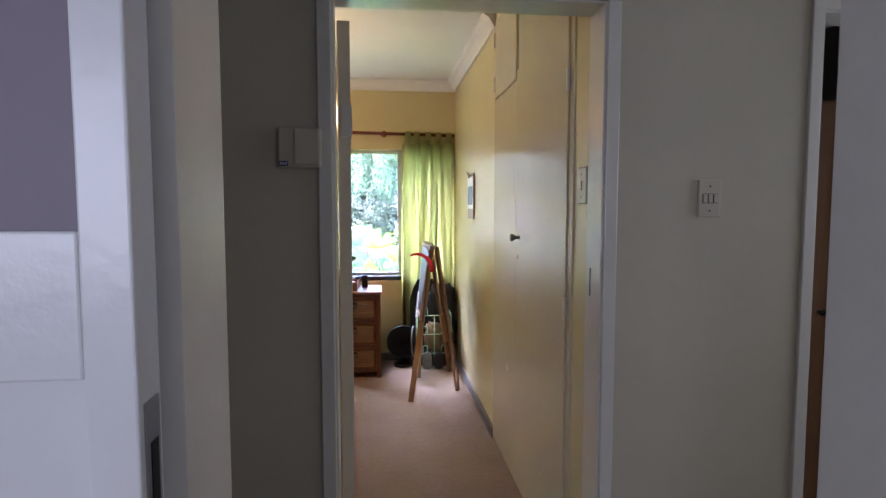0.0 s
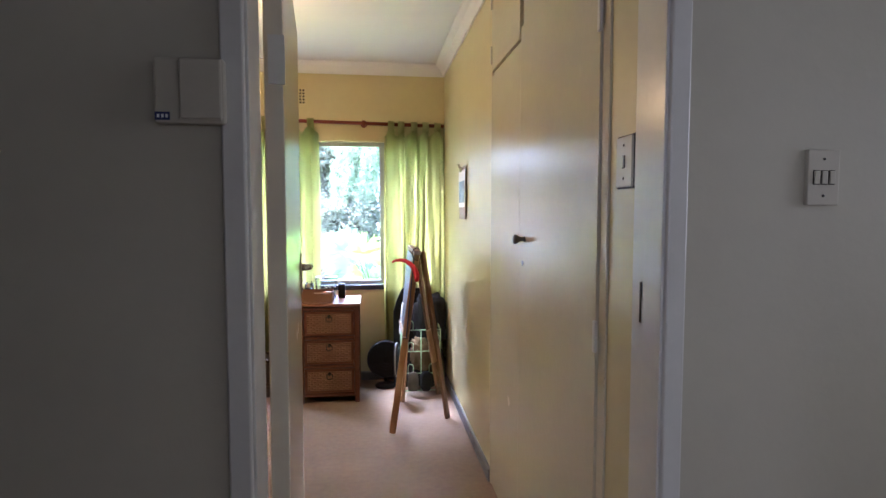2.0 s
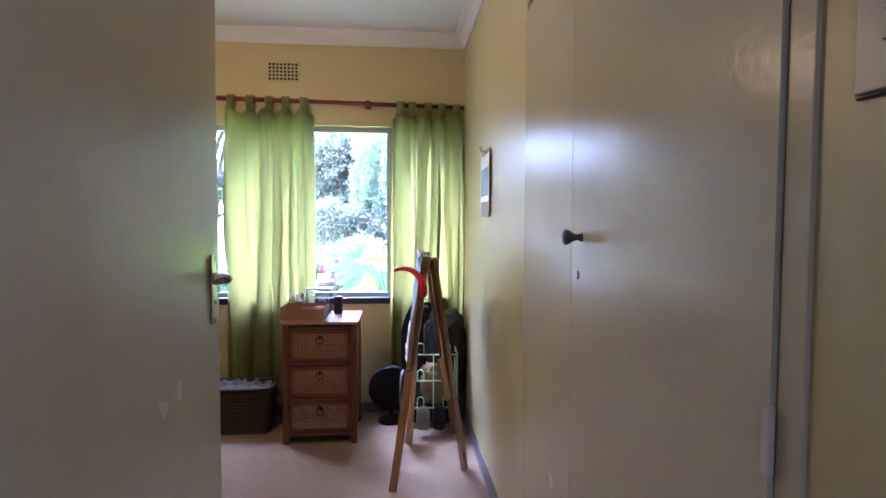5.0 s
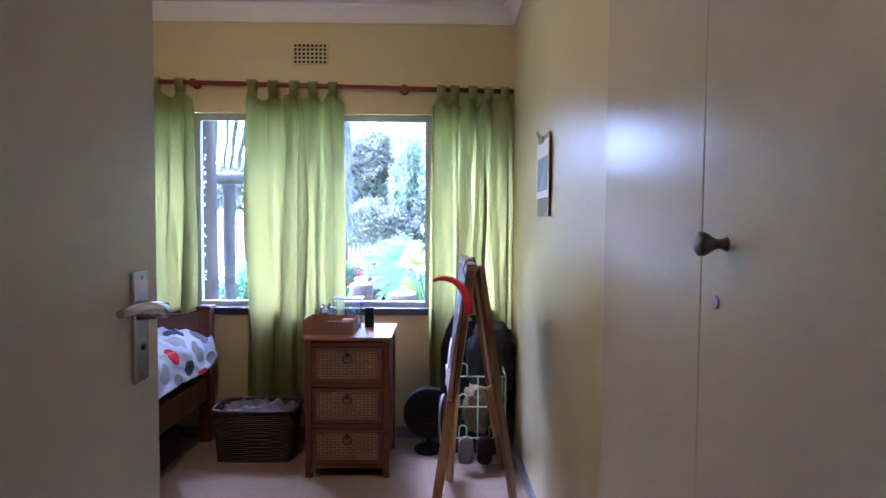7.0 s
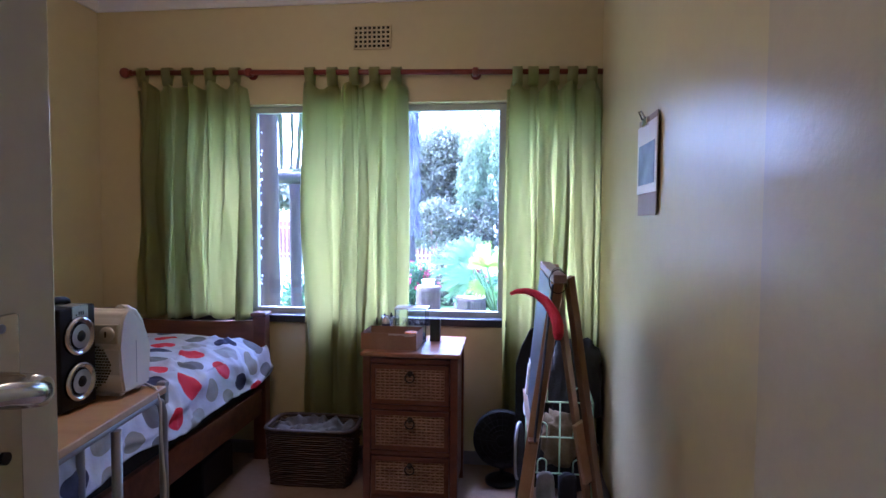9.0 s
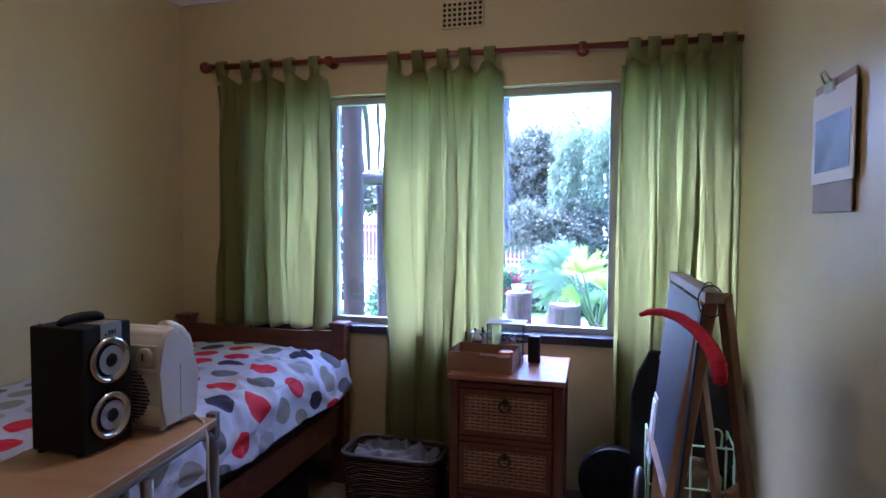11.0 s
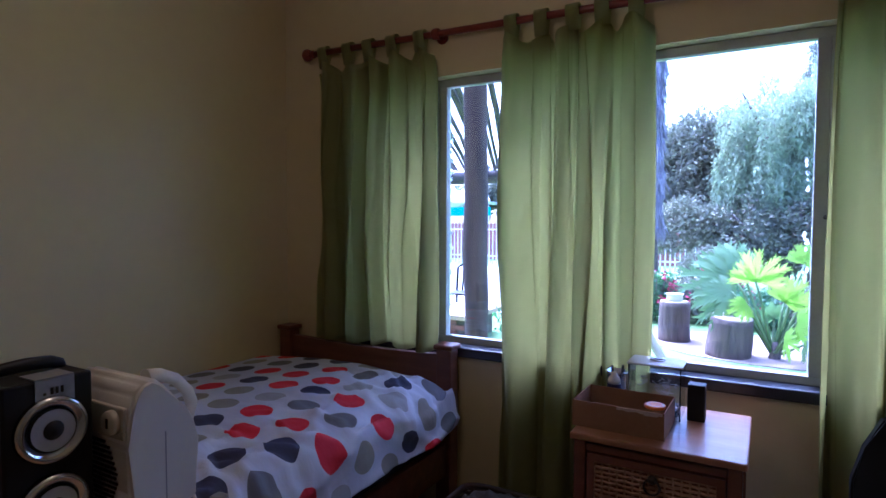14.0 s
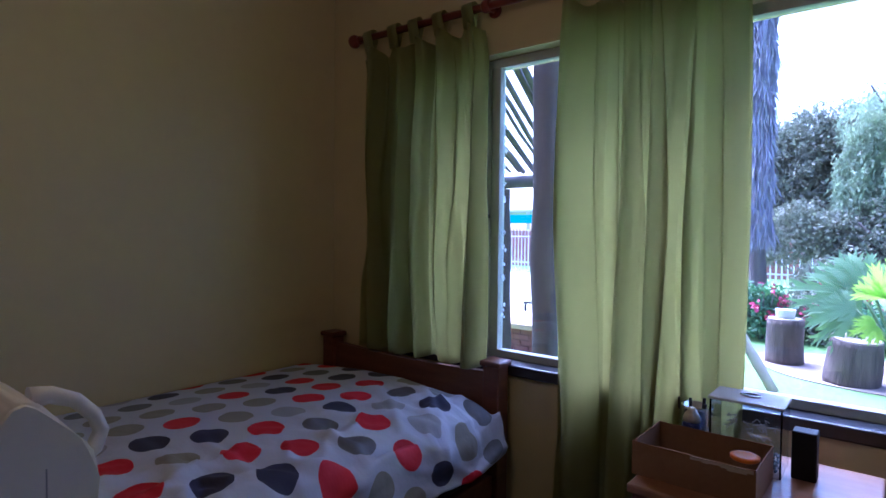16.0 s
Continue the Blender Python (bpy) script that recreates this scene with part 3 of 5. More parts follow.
    sol = ob.modifiers.new("s", "SOLIDIFY")
    sol.thickness, sol.offset = 0.006, 1
    return ob


duvet()


# ---- chest ----
def weave(bm, x0, x1, z0, z1, y, px=0.021, pz=0.0135):
    """Over-and-under wicker strands in a panel that faces -y."""
    nx, nz = int((x1 - x0) / px), int((z1 - z0) / pz)
    for i in range(nx + 1):
        x = x0 + (x1 - x0) * i / nx
        box(bm, x - 0.0026, x + 0.0026, y - 0.001, y + 0.002, z0, z1)
    for k in range(nz + 1):
        z = z0 + (z1 - z0) * k / nz
        pts = [(x0 + (x1 - x0) * i / (nx * 1), y + (0.0035 if (i + k) % 2 else -0.0035), z) for i in range(nx + 1)]
        tube(bm, pts, 0.0046, 5, cap=False)


def chest():
    c = thing("chest_of_drawers", (-0.117, 3.27, 0), "small reddish wooden chest with three wicker drawers", "chest of drawers")
    hw, hd, H = 0.20, 0.19, 0.715
    for sx in (-1, 1):
        for sy in (-1, 1):
            part("leg", boxes((sx * hw - 0.017, sx * hw + 0.017, sy * hd - 0.017, sy * hd + 0.017, 0, H), bevel=0.003), "wood_red", c)
        part("side_panel", boxes((sx * hw - 0.006, sx * hw + 0.006, -hd + 0.018, hd - 0.018, 0.06, H - 0.005)), "wood_red", c)
    part("back_panel", boxes((-hw + 0.018, hw - 0.018, hd - 0.006, hd + 0.006, 0.06, H - 0.005)), "wood_red", c)
    part("top", boxes((-0.228, 0.228, -0.215, 0.205, H, H + 0.02), bevel=0.005), "chest_top", c, "worn varnished wooden top")
    zs = [0.06, 0.272, 0.484, 0.696]
    for z in zs:
        part("rail", boxes((-hw + 0.018, hw - 0.018, -hd - 0.012, -hd + 0.014, z - 0.011, z + 0.011), bevel=0.003), "wood_red_x", c)
    for a, b in zip(zs, zs[1:]):
        d = part("drawer", boxes((-0.178, 0.178, -hd - 0.016, -hd + 0.004, a + 0.016, a + 0.036), (-0.178, 0.178, -hd - 0.016, -hd + 0.004, b - 0.036, b - 0.016), (-0.178, -0.158, -hd - 0.016, -hd + 0.004, a + 0.036, b - 0.036), (0.158, 0.178, -hd - 0.016, -hd + 0.004, a + 0.036, b - 0.036), (-0.17, 0.17, -hd + 0.006, hd - 0.02, a + 0.03, a + 0.04), (-0.158, 0.158, -hd - 0.002, -hd + 0.004, a + 0.036, b - 0.036)), "wood_red_x", c)
        bm = bmesh.new()
        weave(bm, -0.158, 0.158, a + 0.038, b - 0.038, -hd - 0.010)
        part("wicker_panel", bm, "wicker", d, "pale woven wicker panel")
        bm = bmesh.new()
        zc = b - 0.055
        ring = [(0.021 * math.cos(t), -hd - 0.022, zc - 0.018 + 0.021 * math.sin(t)) for t in [2 * math.pi * k / 16 for k in range(17)]]
        tube(bm, ring, 0.0032, 6, cap=False)
        lathe(bm, [(0.013, 0.0), (0.013, 0.003), (0.008, 0.006), (0.005, 0.014)], (0, -hd - 0.014, zc), "y", 14)
        part("ring_pull", bm, "dark_metal", d, "dark metal ring pull")
    return c


chest()


# ---- bedroom door, swung into the room ----
def bedroom_door():
    d = thing("bedroom_door", pose(0.016, 0.160, 0.0, 0, 0, 94.9), "plain cream gloss flush door standing open into the bedroom", "door")
    part("leaf", boxes((0, 0.826, 0.0, 0.04, 0, 2.02), bevel=0.003), "door_gloss", d)
    for side, y in ((-1, 0.0), (1, 0.04)):
        h = part("door_handle", boxes((0.740, 0.781, min(y, y + side * 0.006), max(y, y + side * 0.006), 1.112, 1.256), bevel=0.0025), "chrome", d, "chrome lever handle on a long backplate")
        bm = bmesh.new()
        lathe(bm, [(0.013, 0), (0.012, -side * 0.02), (0.010, -side * 0.03)] if side > 0 else [(0.013, 0), (0.012, 0.02), (0.010, 0.03)], (0.763, y + side * 0.006, 1.204), "y", 14)
        yy = y + side * 0.032
        tube(bm, [(0.763, y + side * 0.02, 1.204), (0.763, yy, 1.204), (0.752, yy + side * 0.004, 1.206), (0.73, yy + side * 0.004, 1.212), (0.70, yy, 1.216), (0.67, yy - side * 0.003, 1.217), (0.655, yy - side * 0.006, 1.215)], [0.008, 0.0085, 0.008, 0.0075, 0.007, 0.0065, 0.005], 12)
        part("lever", bm, "chrome", h)
        bm = bmesh.new()
        lathe(bm, [(0.0045, 0), (0.0045, 0.001)], (0.763, y + side * 0.0067, 1.156), "y", 12)
        box(bm, 0.7612, 0.7648, y + side * 0.0064 - 0.0005, y + side * 0.0064 + 0.0005, 1.158, 1.156)
        part("keyhole", bm, "black_plastic", h)
        for zz in (1.121, 1.247):
            part("screw", lathe(bmesh.new(), [(0.0035, 0), (0.003, -side * 0.0015), (0.0005, -side * 0.002)], (0.763, y + side * 0.006, zz), "y", 10), "grey_metal", h)
    for z in (0.22, 1.66):
        part("hinge", boxes((-0.012, 0.0, -0.004, 0.03, z, z + 0.1)), "frame_paint", d)
    return d


bedroom_door()


# ---- built-in cupboard ----
def cupboard():
    c = thing("built_in_cupboard", (WX1, 0, 0), "cream gloss built-in wardrobe with plain doors", "wardrobe")
    part("cupboard_frame", boxes((-0.006, 0.045, 0.30, 0.345, 0, 2.54), (-0.006, 0.045, 1.701, 1.72, 0, 2.54), (-0.006, 0.045, 0.345, 1.701, 2.50, 2.54), (0.008, 0.045, 1.10, 1.18, 0, 2.5), (0.0, 0.045, 0.345, 1.695, 2.063, 2.082), (0.0, 0.045, 0.345, 1.695, 0, 0.02), bevel=0.002), "gloss", c)
    part("carcass", boxes((0.05, 0.55, 0.31, 1.71, 0.0, 0.03), (0.05, 0.55, 0.31, 1.71, 2.5, 2.53), (0.54, 0.56, 0.31, 1.71, 0.03, 2.5)), "frame_paint", c)
    for a, b, za, zb, out, hy in ((0.349, 1.140, 0.022, 2.12, 0.0, 0.349), (1.143, 1.692, 0.022, 2.06, 0.0, 1.692), (1.166, 1.692, 2.084, 2.498, 0.0, 1.692)):
        bm = boxes((-0.012 - out, 0.010 - out, a, b, za, zb), bevel=0.003 if a > 1 else 0.0)
        if a < 1:
            box(bm, -0.012, 0.010, a, 1.100, zb, 2.498)
        dr = part("door", bm, "gloss", c)
        for hz in ((0.2, 1.02, 1.86) if zb < 2.2 else (2.12, 2.38)):
            if a == 1.143 and zb < 2.2:
                continue
            part("hinge", boxes((-0.019 - out, -0.010 - out, hy - 0.010, hy + 0.006, hz, hz + 0.085), bevel=0.002), "frame_paint", dr)
    k = part("knob", lathe(bmesh.new(), [(0.012, 0), (0.009, -0.004), (0.0075, -0.014), (0.011, -0.022), (0.0185, -0.034), (0.019, -0.042), (0.012, -0.047), (0.003, -0.048)], (-0.012, 1.062, 1.29), "x", 20), "knob_metal", c, "dull grey metal door knob")
    bm = lathe(bmesh.new(), [(0.011, 0), (0.011, -0.002), (0.009, -0.003)], (-0.012, 1.088, 1.195), "x", 16)
    part("escutcheon", bm, "grey_metal", c, "small metal keyhole plate")
    return c


cupboard()


# ---- near door leaf, side room ----
def near_door():
    d = thing("panel_door", (-0.055, -1.285, 0), "white gloss panel door with a glazed upper half", "door")
    z = 1.42
    part("leaf", boxes((-0.80, -0.70, 0, 0.04, 0.01, 2.03), (-0.034, 0, 0, 0.04, 0.01, 2.03), (-0.70, -0.034, 0, 0.04, z - 0.10, z), (-0.70, -0.034, 0, 0.04, 1.93, 2.03), (-0.70, -0.034, 0, 0.04, 0.01, 0.2), (-0.70, -0.034, 0.008, 0.032, 0.2, z - 0.1), bevel=0.002), "white_gloss", d)
    part("glass_pane", boxes((-0.70, -0.034, 0.010, 0.018, z, 1.93)), "purple_glass", d, "frosted grey-purple glass pane")
    bm = boxes((0.0, 0.0015, 0.008, 0.032, 1.08, 1.30))
    part("lock_plate", bm, "grey_metal", d, "worn metal lock plate")
    part("lock_slot", boxes((0.001, 0.0025, 0.014, 0.026, 1.10, 1.27)), "black_plastic", d)
    return d


M["purple_glass"] = mat("frosted_purple_glass", (0.22, 0.18, 0.22), 0.5, noise=0.1, scale=3, fine=0.02)
near_door()


def side_wardrobe():
    w = thing("brown_wardrobe", (1.95, 0.75, 0), "plain brown wood-veneer wardrobe in the side room", "wardrobe")
    part("body", boxes((-0.40, 0.45, -0.235, 0.3, 0, 1.88), bevel=0.004), "brown_door", w)
    for a, b, kx in ((-0.397, 0.022, -0.01), (0.028, 0.447, 0.06)):
        dr = part("door", boxes((a, b, -0.255, -0.237, 0.06, 1.86), bevel=0.003), "brown_door", w)
        part("knob", lathe(bmesh.new(), [(0.008, 0.258), (0.012, 0.27), (0.014, 0.28), (0.004, 0.284)], (kx, 0, 1.0), "y", 14), "dark_metal", dr)


side_wardrobe()



# ---- table by the bed with its loads ----
TH = 0.835


def side_table():
    d = thing("side_table", pose(-0.792, 1.556, 0, 0, 0, 7), "narrow side table with pale wood top and bent grey tube legs", "table")
    part("tabletop", boxes((-0.12, 0.17, -0.50, 0.56, TH - 0.022, TH), bevel=0.004), "birch", d)
    for x in (-0.10, 0.15):
        bm = bmesh.new()
        tube(bm, [(x, -0.50, 0.0), (x, -0.50, TH - 0.09), (x, -0.49, TH - 0.055), (x, -0.46, TH - 0.031), (x, 0.52, TH - 0.031), (x, 0.56, TH - 0.052), (x, 0.575, TH - 0.09), (x, 0.575, 0.0)], 0.0125, 12)
        part("leg_frame", bm, "grey_metal", d)
        part("end_stub", boxes((x - 0.013, x + 0.013, 0.562, 0.586, TH - 0.06, TH + 0.008), bevel=0.003), "grey_metal", d)
    for y in (0.575, -0.50):
        part("stretcher", tube(bmesh.new(), [(-0.10, y, 0.25), (0.15, y, 0.25)], 0.009, 10), "grey_metal", d)
    part("leg", tube(bmesh.new(), [(0.165, 0.30, 0), (0.165, 0.30, TH - 0.04)], 0.0125, 12), "grey_metal", d)


side_table()


M["silver_cone"] = mat("silver_cone", (0.5, 0.5, 0.52), 0.35, metal=0.6, noise=0.1, scale=20)


def speaker():
    s = thing("portable_speaker", (-0.859, 1.907, TH), "black upright portable speaker with two silver-ringed cones", "speaker")
    part("cabinet", boxes((-0.069, 0.069, -0.062, 0.062, 0.004, 0.266), bevel=0.004), "black_plastic", s)
    part("badge", boxes((0.0695, 0.0715, -0.020, 0.034, 0.226, 0.266), (0.025, 0.0705, -0.020, 0.034, 0.2665, 0.2685)), "grey_metal", s, "small grey badge plate")
    part("badge_marks", boxes((0.0718, 0.0723, 0.0, 0.004, 0.243, 0.253), (0.0718, 0.0723, 0.007, 0.011, 0.243, 0.253), (0.0718, 0.0723, 0.014, 0.018, 0.243, 0.253), (0.0718, 0.0723, -0.01, -0.006, 0.243, 0.247)), "black_plastic", s, kind="stuff")
    for z in (0.190, 0.072):
        k = part("driver", lathe(bmesh.new(), [(0.034, 0.0), (0.034, 0.006), (0.0, 0.006)], (0.0685, 0, z), "x", 28), "black_plastic", s)
        part("ring", lathe(bmesh.new(), [(0.0335, 0.002), (0.0345, 0.008), (0.039, 0.009), (0.042, 0.013), (0.046, 0.013), (0.050, 0.009), (0.051, 0.001), (0.0335, 0.001)], (0.0685, 0, z), "x", 36), "chrome", k, "shiny silver ring")
        part("cone", lathe(bmesh.new(), [(0.031, 0.010), (0.024, 0.006), (0.019, 0.0068), (0.001, 0.0065)], (0.0685, 0, z), "x", 30), "silver_cone", k, "silver-grey cone")
        part("dust_cap", lathe(bmesh.new(), [(0.0165, 0.0072), (0.013, 0.012), (0.007, 0.0155), (0.001, 0.0165)], (0.0685, 0, z), "x", 24), "black_plastic", k)
    bm = bmesh.new()
    tube(bm, [(0.0, -0.05, 0.266), (0.0, -0.048, 0.272), (0.0, -0.035, 0.277), (0.0, 0.0, 0.279), (0.0, 0.035, 0.277), (0.0, 0.048, 0.272), (0.0, 0.05, 0.266)], [0.008, 0.009, 0.010, 0.0105, 0.010, 0.009, 0.008], 10)
    part("handle", bm, "black_plastic", s)
    part("aerial_tip", tube(bmesh.new(), [(-0.05, -0.055, 0.266), (-0.05, -0.055, 0.272)], 0.003, 8), "chrome", s)
    for x in (-0.05, 0.05):
        for y in (-0.055, 0.055):
            part("rubber_foot", lathe(bmesh.new(), [(0.008, 0), (0.008, 0.005)], (x, y, 0), "z", 10), "black_plastic", s)


speaker()


def heater():
    h = thing("fan_heater", (-0.823, 2.002, TH), "off-white upright fan heater with handle slot and side knob", "heater")
    prof = [(0.0, 0.012), (-0.010, 0.06), (-0.011, 0.14), (-0.009, 0.19), (0.0, 0.222), (0.014, 0.240), (0.032, 0.245), (0.048, 0.236), (0.092, 0.182), (0.108, 0.164), (0.114, 0.148), (0.116, 0.12), (0.114, 0.012)]
    bm = bmesh.new()
    a = [bm.verts.new((-0.09, y, z)) for y, z in prof]
    b = [bm.verts.new((0.09, y, z)) for y, z in prof]
    n = len(prof)
    for i in range(n):
        bm.faces.new((a[i], a[(i + 1) % n], b[(i + 1) % n], b[i]))
    bm.faces.new(a)
    bm.faces.new(list(reversed(b)))
    bmesh.ops.bevel(bm, geom=[e for e in bm.edges], offset=0.007, segments=3, affect="EDGES")
    for f in bm.faces:
        f.smooth = f.calc_area() < 0.006
    part("body", bm, "white_plastic", h)
    bm = bmesh.new()
    tube(bm, [(0.05, 0.045, 0.236), (0.05, 0.070, 0.236), (0.05, 0.100, 0.222), (0.05, 0.124, 0.195), (0.05, 0.132, 0.172), (0.05, 0.124, 0.150), (0.05, 0.105, 0.14)], [0.016, 0.012, 0.0105, 0.0105, 0.011, 0.012, 0.014], 12)
    part("carry_handle", bm, "white_plastic", h)
    for x in (-0.05, 0.055):
        k = part("knob", lathe(bmesh.new(), [(0.020, 0.0), (0.020, 0.014), (0.018, 0.018), (0.002, 0.018)], (x, -0.006, 0.18), "y", 24), "cream_plastic", h)
        part("knob_mark", boxes((x - 0.002, x + 0.002, -0.0255, -0.024, 0.172, 0.188)), "black_plastic", k)
    bm = bmesh.new()
    for i in range(15):
        for j in range(15):
            x, z = -0.058 + i * 0.0083 + (j % 2) * 0.004, 0.03 + j * 0.0080
            if (x + 0.002) ** 2 + (z - 0.088) ** 2 < 0.062 ** 2:
                box(bm, x - 0.0024, x + 0.0024, -0.0135, -0.0115, z - 0.0022, z + 0.0022)
    part("grille", bm, "black_plastic", h, kind="stuff")
    part("control_panel", boxes((-0.082, 0.082, -0.014, -0.006, 0.152, 0.205), bevel=0.003), "cream_plastic", h, "slightly raised cream control strip")
    part("seam", boxes((0.0895, 0.0905, 0.052, 0.054, 0.03, 0.15)), "grey_metal", h)
    for y in (0.01, 0.08):
        part("foot", boxes((-0.07, 0.07, y, y + 0.02, 0, 0.013), bevel=0.003), "white_plastic", h)


heater()
bm = bmesh.new()
tube(bm, [(-0.88, 2.115, 0.87), (-0.82, 2.14, TH + 0.006), (-0.75, 2.12, TH + 0.006), (-0.70, 2.09, TH + 0.005), (-0.672, 2.07, TH - 0.03), (-0.665, 2.06, TH - 0.12), (-0.668, 2.08, 0.55), (-0.67, 2.06, 0.3), (-0.64, 2.0, 0.02), (-0.75, 1.8, 0.006)], 0.0035, 8)
mesh("heater_cable", bm, "white_plastic", None, "off-white heater cable hanging over the table's edge", "", "cable")
mesh("white_storage_box", boxes((-0.93, -0.70, 1.60, 1.95, 0, 0.42), (-0.94, -0.69, 1.59, 1.96, 0.42, 0.46), bevel=0.008), "white_plastic", None, "white lidded storage box on the carpet under the table", "", "box")


def soft(name, center, size, material, label, category, seed=1, sub=3, amp=0.12, rot=0):
    """A soft lumpy thing from a rounded ball of folds."""
    bm = bmesh.new()
    bmesh.ops.create_icosphere(bm, subdivisions=sub + 1, radius=1)
    for v in bm.verts:
        c = v.co.copy()
        p = Vector([math.copysign(abs(k) ** 0.62, k) for k in c])
        w = 1 + amp * noise.noise(c * 2.2 + Vector((seed, 0, 0))) + amp * 0.6 * noise.noise(c * 5 + Vector((0, seed, 0)))
        v.co = Vector((p.x * size[0], p.y * size[1], max(-1, p.z) * size[2])) * w / 2
        v.co.z = max(v.co.z, -size[2] / 2)
    for f in bm.faces:
        f.smooth = True
    ob = mesh(name, bm, material, None, label, "", category)
    ob.matrix_basis = pose(center[0], center[1], center[2] + size[2] / 2, 0, 0, rot)
    return ob


M["blue_cloth"] = mat("blue_grey_cloth", (0.16, 0.2, 0.32), 0.85, noise=0.25, scale=7, fine=0.12, bump=0.3, bscale=60)
M["navy_cloth"] = mat("navy_cloth", (0.015, 0.018, 0.04), 0.85, noise=0.3, scale=7, fine=0.15, bump=0.3, bscale=60)
soft("folded_clothes", (-1.72, 2.13, 0.615), (0.34, 0.40, 0.05), "navy_cloth", "dark navy folded clothes lying on the duvet", "clothes", 4, rot=20)
soft("pillow", (-1.70, 2.05, 0.655), (0.36, 0.3, 0.07), "blue_cloth", "blue-grey folded blanket on the dark clothes", "blanket", 7, rot=10)
soft("plastic_bag", (-0.78, 2.16, 0.0), (0.22, 0.16, 0.40), "blue_cloth", "blue-grey bag standing under the table end", "bag", 3)


# ---- on the chest ----
CZ = 0.735


def cardboard_box():
    c = thing("cardboard_box", pose(-0.225, 3.155, CZ, 0, 0, -1), "open brown cardboard tray box with a torn rim", "box")
    L, W, H, t = 0.13, 0.092, 0.078, 0.003
    part("bottom", boxes((-L, L, -0.04, 2 * W - 0.04, 0, t)), "cardboard", c)
    for nm, b in (("side", (-L, L, -0.04, -0.04 + t, t, H)), ("side", (-L, L, 2 * W - 0.04 - t, 2 * W - 0.04, t, H)), ("end", (-L, -L + t, -0.04 + t, 2 * W - 0.04 - t, t, H)), ("end", (L - t, L, -0.04 + t, 2 * W - 0.04 - t, t, H))):
        bm = boxes(b)
        bmesh.ops.subdivide_edges(bm, edges=[e for e in bm.edges if e.calc_length() > 0.1], cuts=14)
        for v in bm.verts:
            if v.co.z > H - 0.001:
                v.co.z -= 0.004 * abs(noise.noise(v.co * 40))
        part(nm, bm, "cardboard", c)
    M["torn_paper"] = mat("torn_pale_card", (0.55, 0.45, 0.36), 0.8, noise=0.1, scale=20)
    bm = bmesh.new()
    rng = random.Random(4)
    for k in range(10):
        x = 0.0 + 0.0125 * k
        box(bm, x, x + 0.0125, -0.0412, -0.0402, H - 0.008 - 0.007 * rng.random(), H - 0.002)
    part("torn_edge", bm, "torn_paper", c, "torn pale edge of the card")
    lid = part("orange_lid", lathe(bmesh.new(), [(0.028, 0), (0.031, 0.003), (0.031, 0.009), (0.027, 0.011), (0.02, 0.009), (0.001, 0.009)], (0.085, 0.075, 0.055), "z", 24), mat("orange_plastic", (0.9, 0.24, 0.0), 0.35), c, "orange round lid lying in the box")


cardboard_box()


def tank():
    t = thing("fish_tank", pose(-0.155, 3.355, CZ, 0, 0, 0), "small glass fish tank with grey lid and dark gravel", "fish tank")
    w, d, h = 0.078, 0.055, 0.16
    g = M["tank_glass"]
    for b in ((-w, w, -d, -d + 0.004, 0, h), (-w, w, d - 0.004, d, 0, h), (-w, -w + 0.004, -d + 0.004, d - 0.004, 0, h), (w - 0.004, w, -d + 0.004, d - 0.004, 0, h)):
        p = part("glass_wall", boxes(b), g, t)
        p.visible_shadow = False
    part("lid", boxes((-w - 0.004, w + 0.004, -d - 0.004, d + 0.004, h + 0.001, h + 0.007), bevel=0.002), "grey_lid", t, "grey plastic lid")
    ring = [(0.0 + 0.022 * math.cos(a), 0.01 + 0.016 * math.sin(a), h + 0.009) for a in [2 * math.pi * k / 20 for k in range(21)]]
    part("feeding_hole_rim", tube(bmesh.new(), ring, 0.0022, 6, cap=False), "chrome", t)
    part("feeding_hole", lathe(bmesh.new(), [(0.015, 0), (0.015, 0.001)], (0, 0.01, h + 0.0072), "z", 18), "black_plastic", t)
    rng = random.Random(9)
    bm = bmesh.new()
    for k in range(230):
        x, y = rng.uniform(-w + 0.01, w - 0.01), rng.uniform(-d + 0.01, d - 0.01)
        r = rng.uniform(0.003, 0.006)
        v = bmesh.ops.create_icosphere(bm, subdivisions=1, radius=r, matrix=Matrix.Translation((x, y, 0.006 + rng.uniform(0, 0.022))))
    part("gravel", bm, "gravel", t, "dark and pale gravel", kind="stuff")
    bm = bmesh.new()
    for k in range(26):
        x = -0.06 + 0.12 * rng.random()
        z = 0.035 + 0.06 * rng.random()
        tube(bm, [(x, d - 0.012, z), (x + rng.uniform(-0.015, 0.015), d - 0.014, z + 0.012), (x + rng.uniform(-0.02, 0.02), d - 0.012, z + 0.006)], 0.0012, 5)
    part("branch_decoration", bm, "white_plastic", t, "pale twig decoration", kind="stuff")


M["tank_glass"] = bpy.data.materials.new("pale_blue_glass")
M["tank_glass"].use_nodes = True
_p = M["tank_glass"].node_tree.nodes["Principled BSDF"]
_p.inputs["Transmission Weight"].default_value = 1
_p.inputs["Roughness"].default_value = 0.03
_p.inputs["Base Color"].default_value = (0.90, 0.97, 1.0, 1)
M["grey_lid"] = mat("grey_lid_plastic", (0.5, 0.48, 0.49), 0.3, noise=0.1, scale=8, fine=0.03)
M["gravel"] = mat("aquarium_gravel", (0.05, 0.06, 0.08), 0.5, color2=(0.35, 0.4, 0.45), scale=90, fine=0.3)
M["blue_card"] = mat("dull_blue_card", (0.22, 0.33, 0.46), 0.5, noise=0.3, scale=20)
tank()
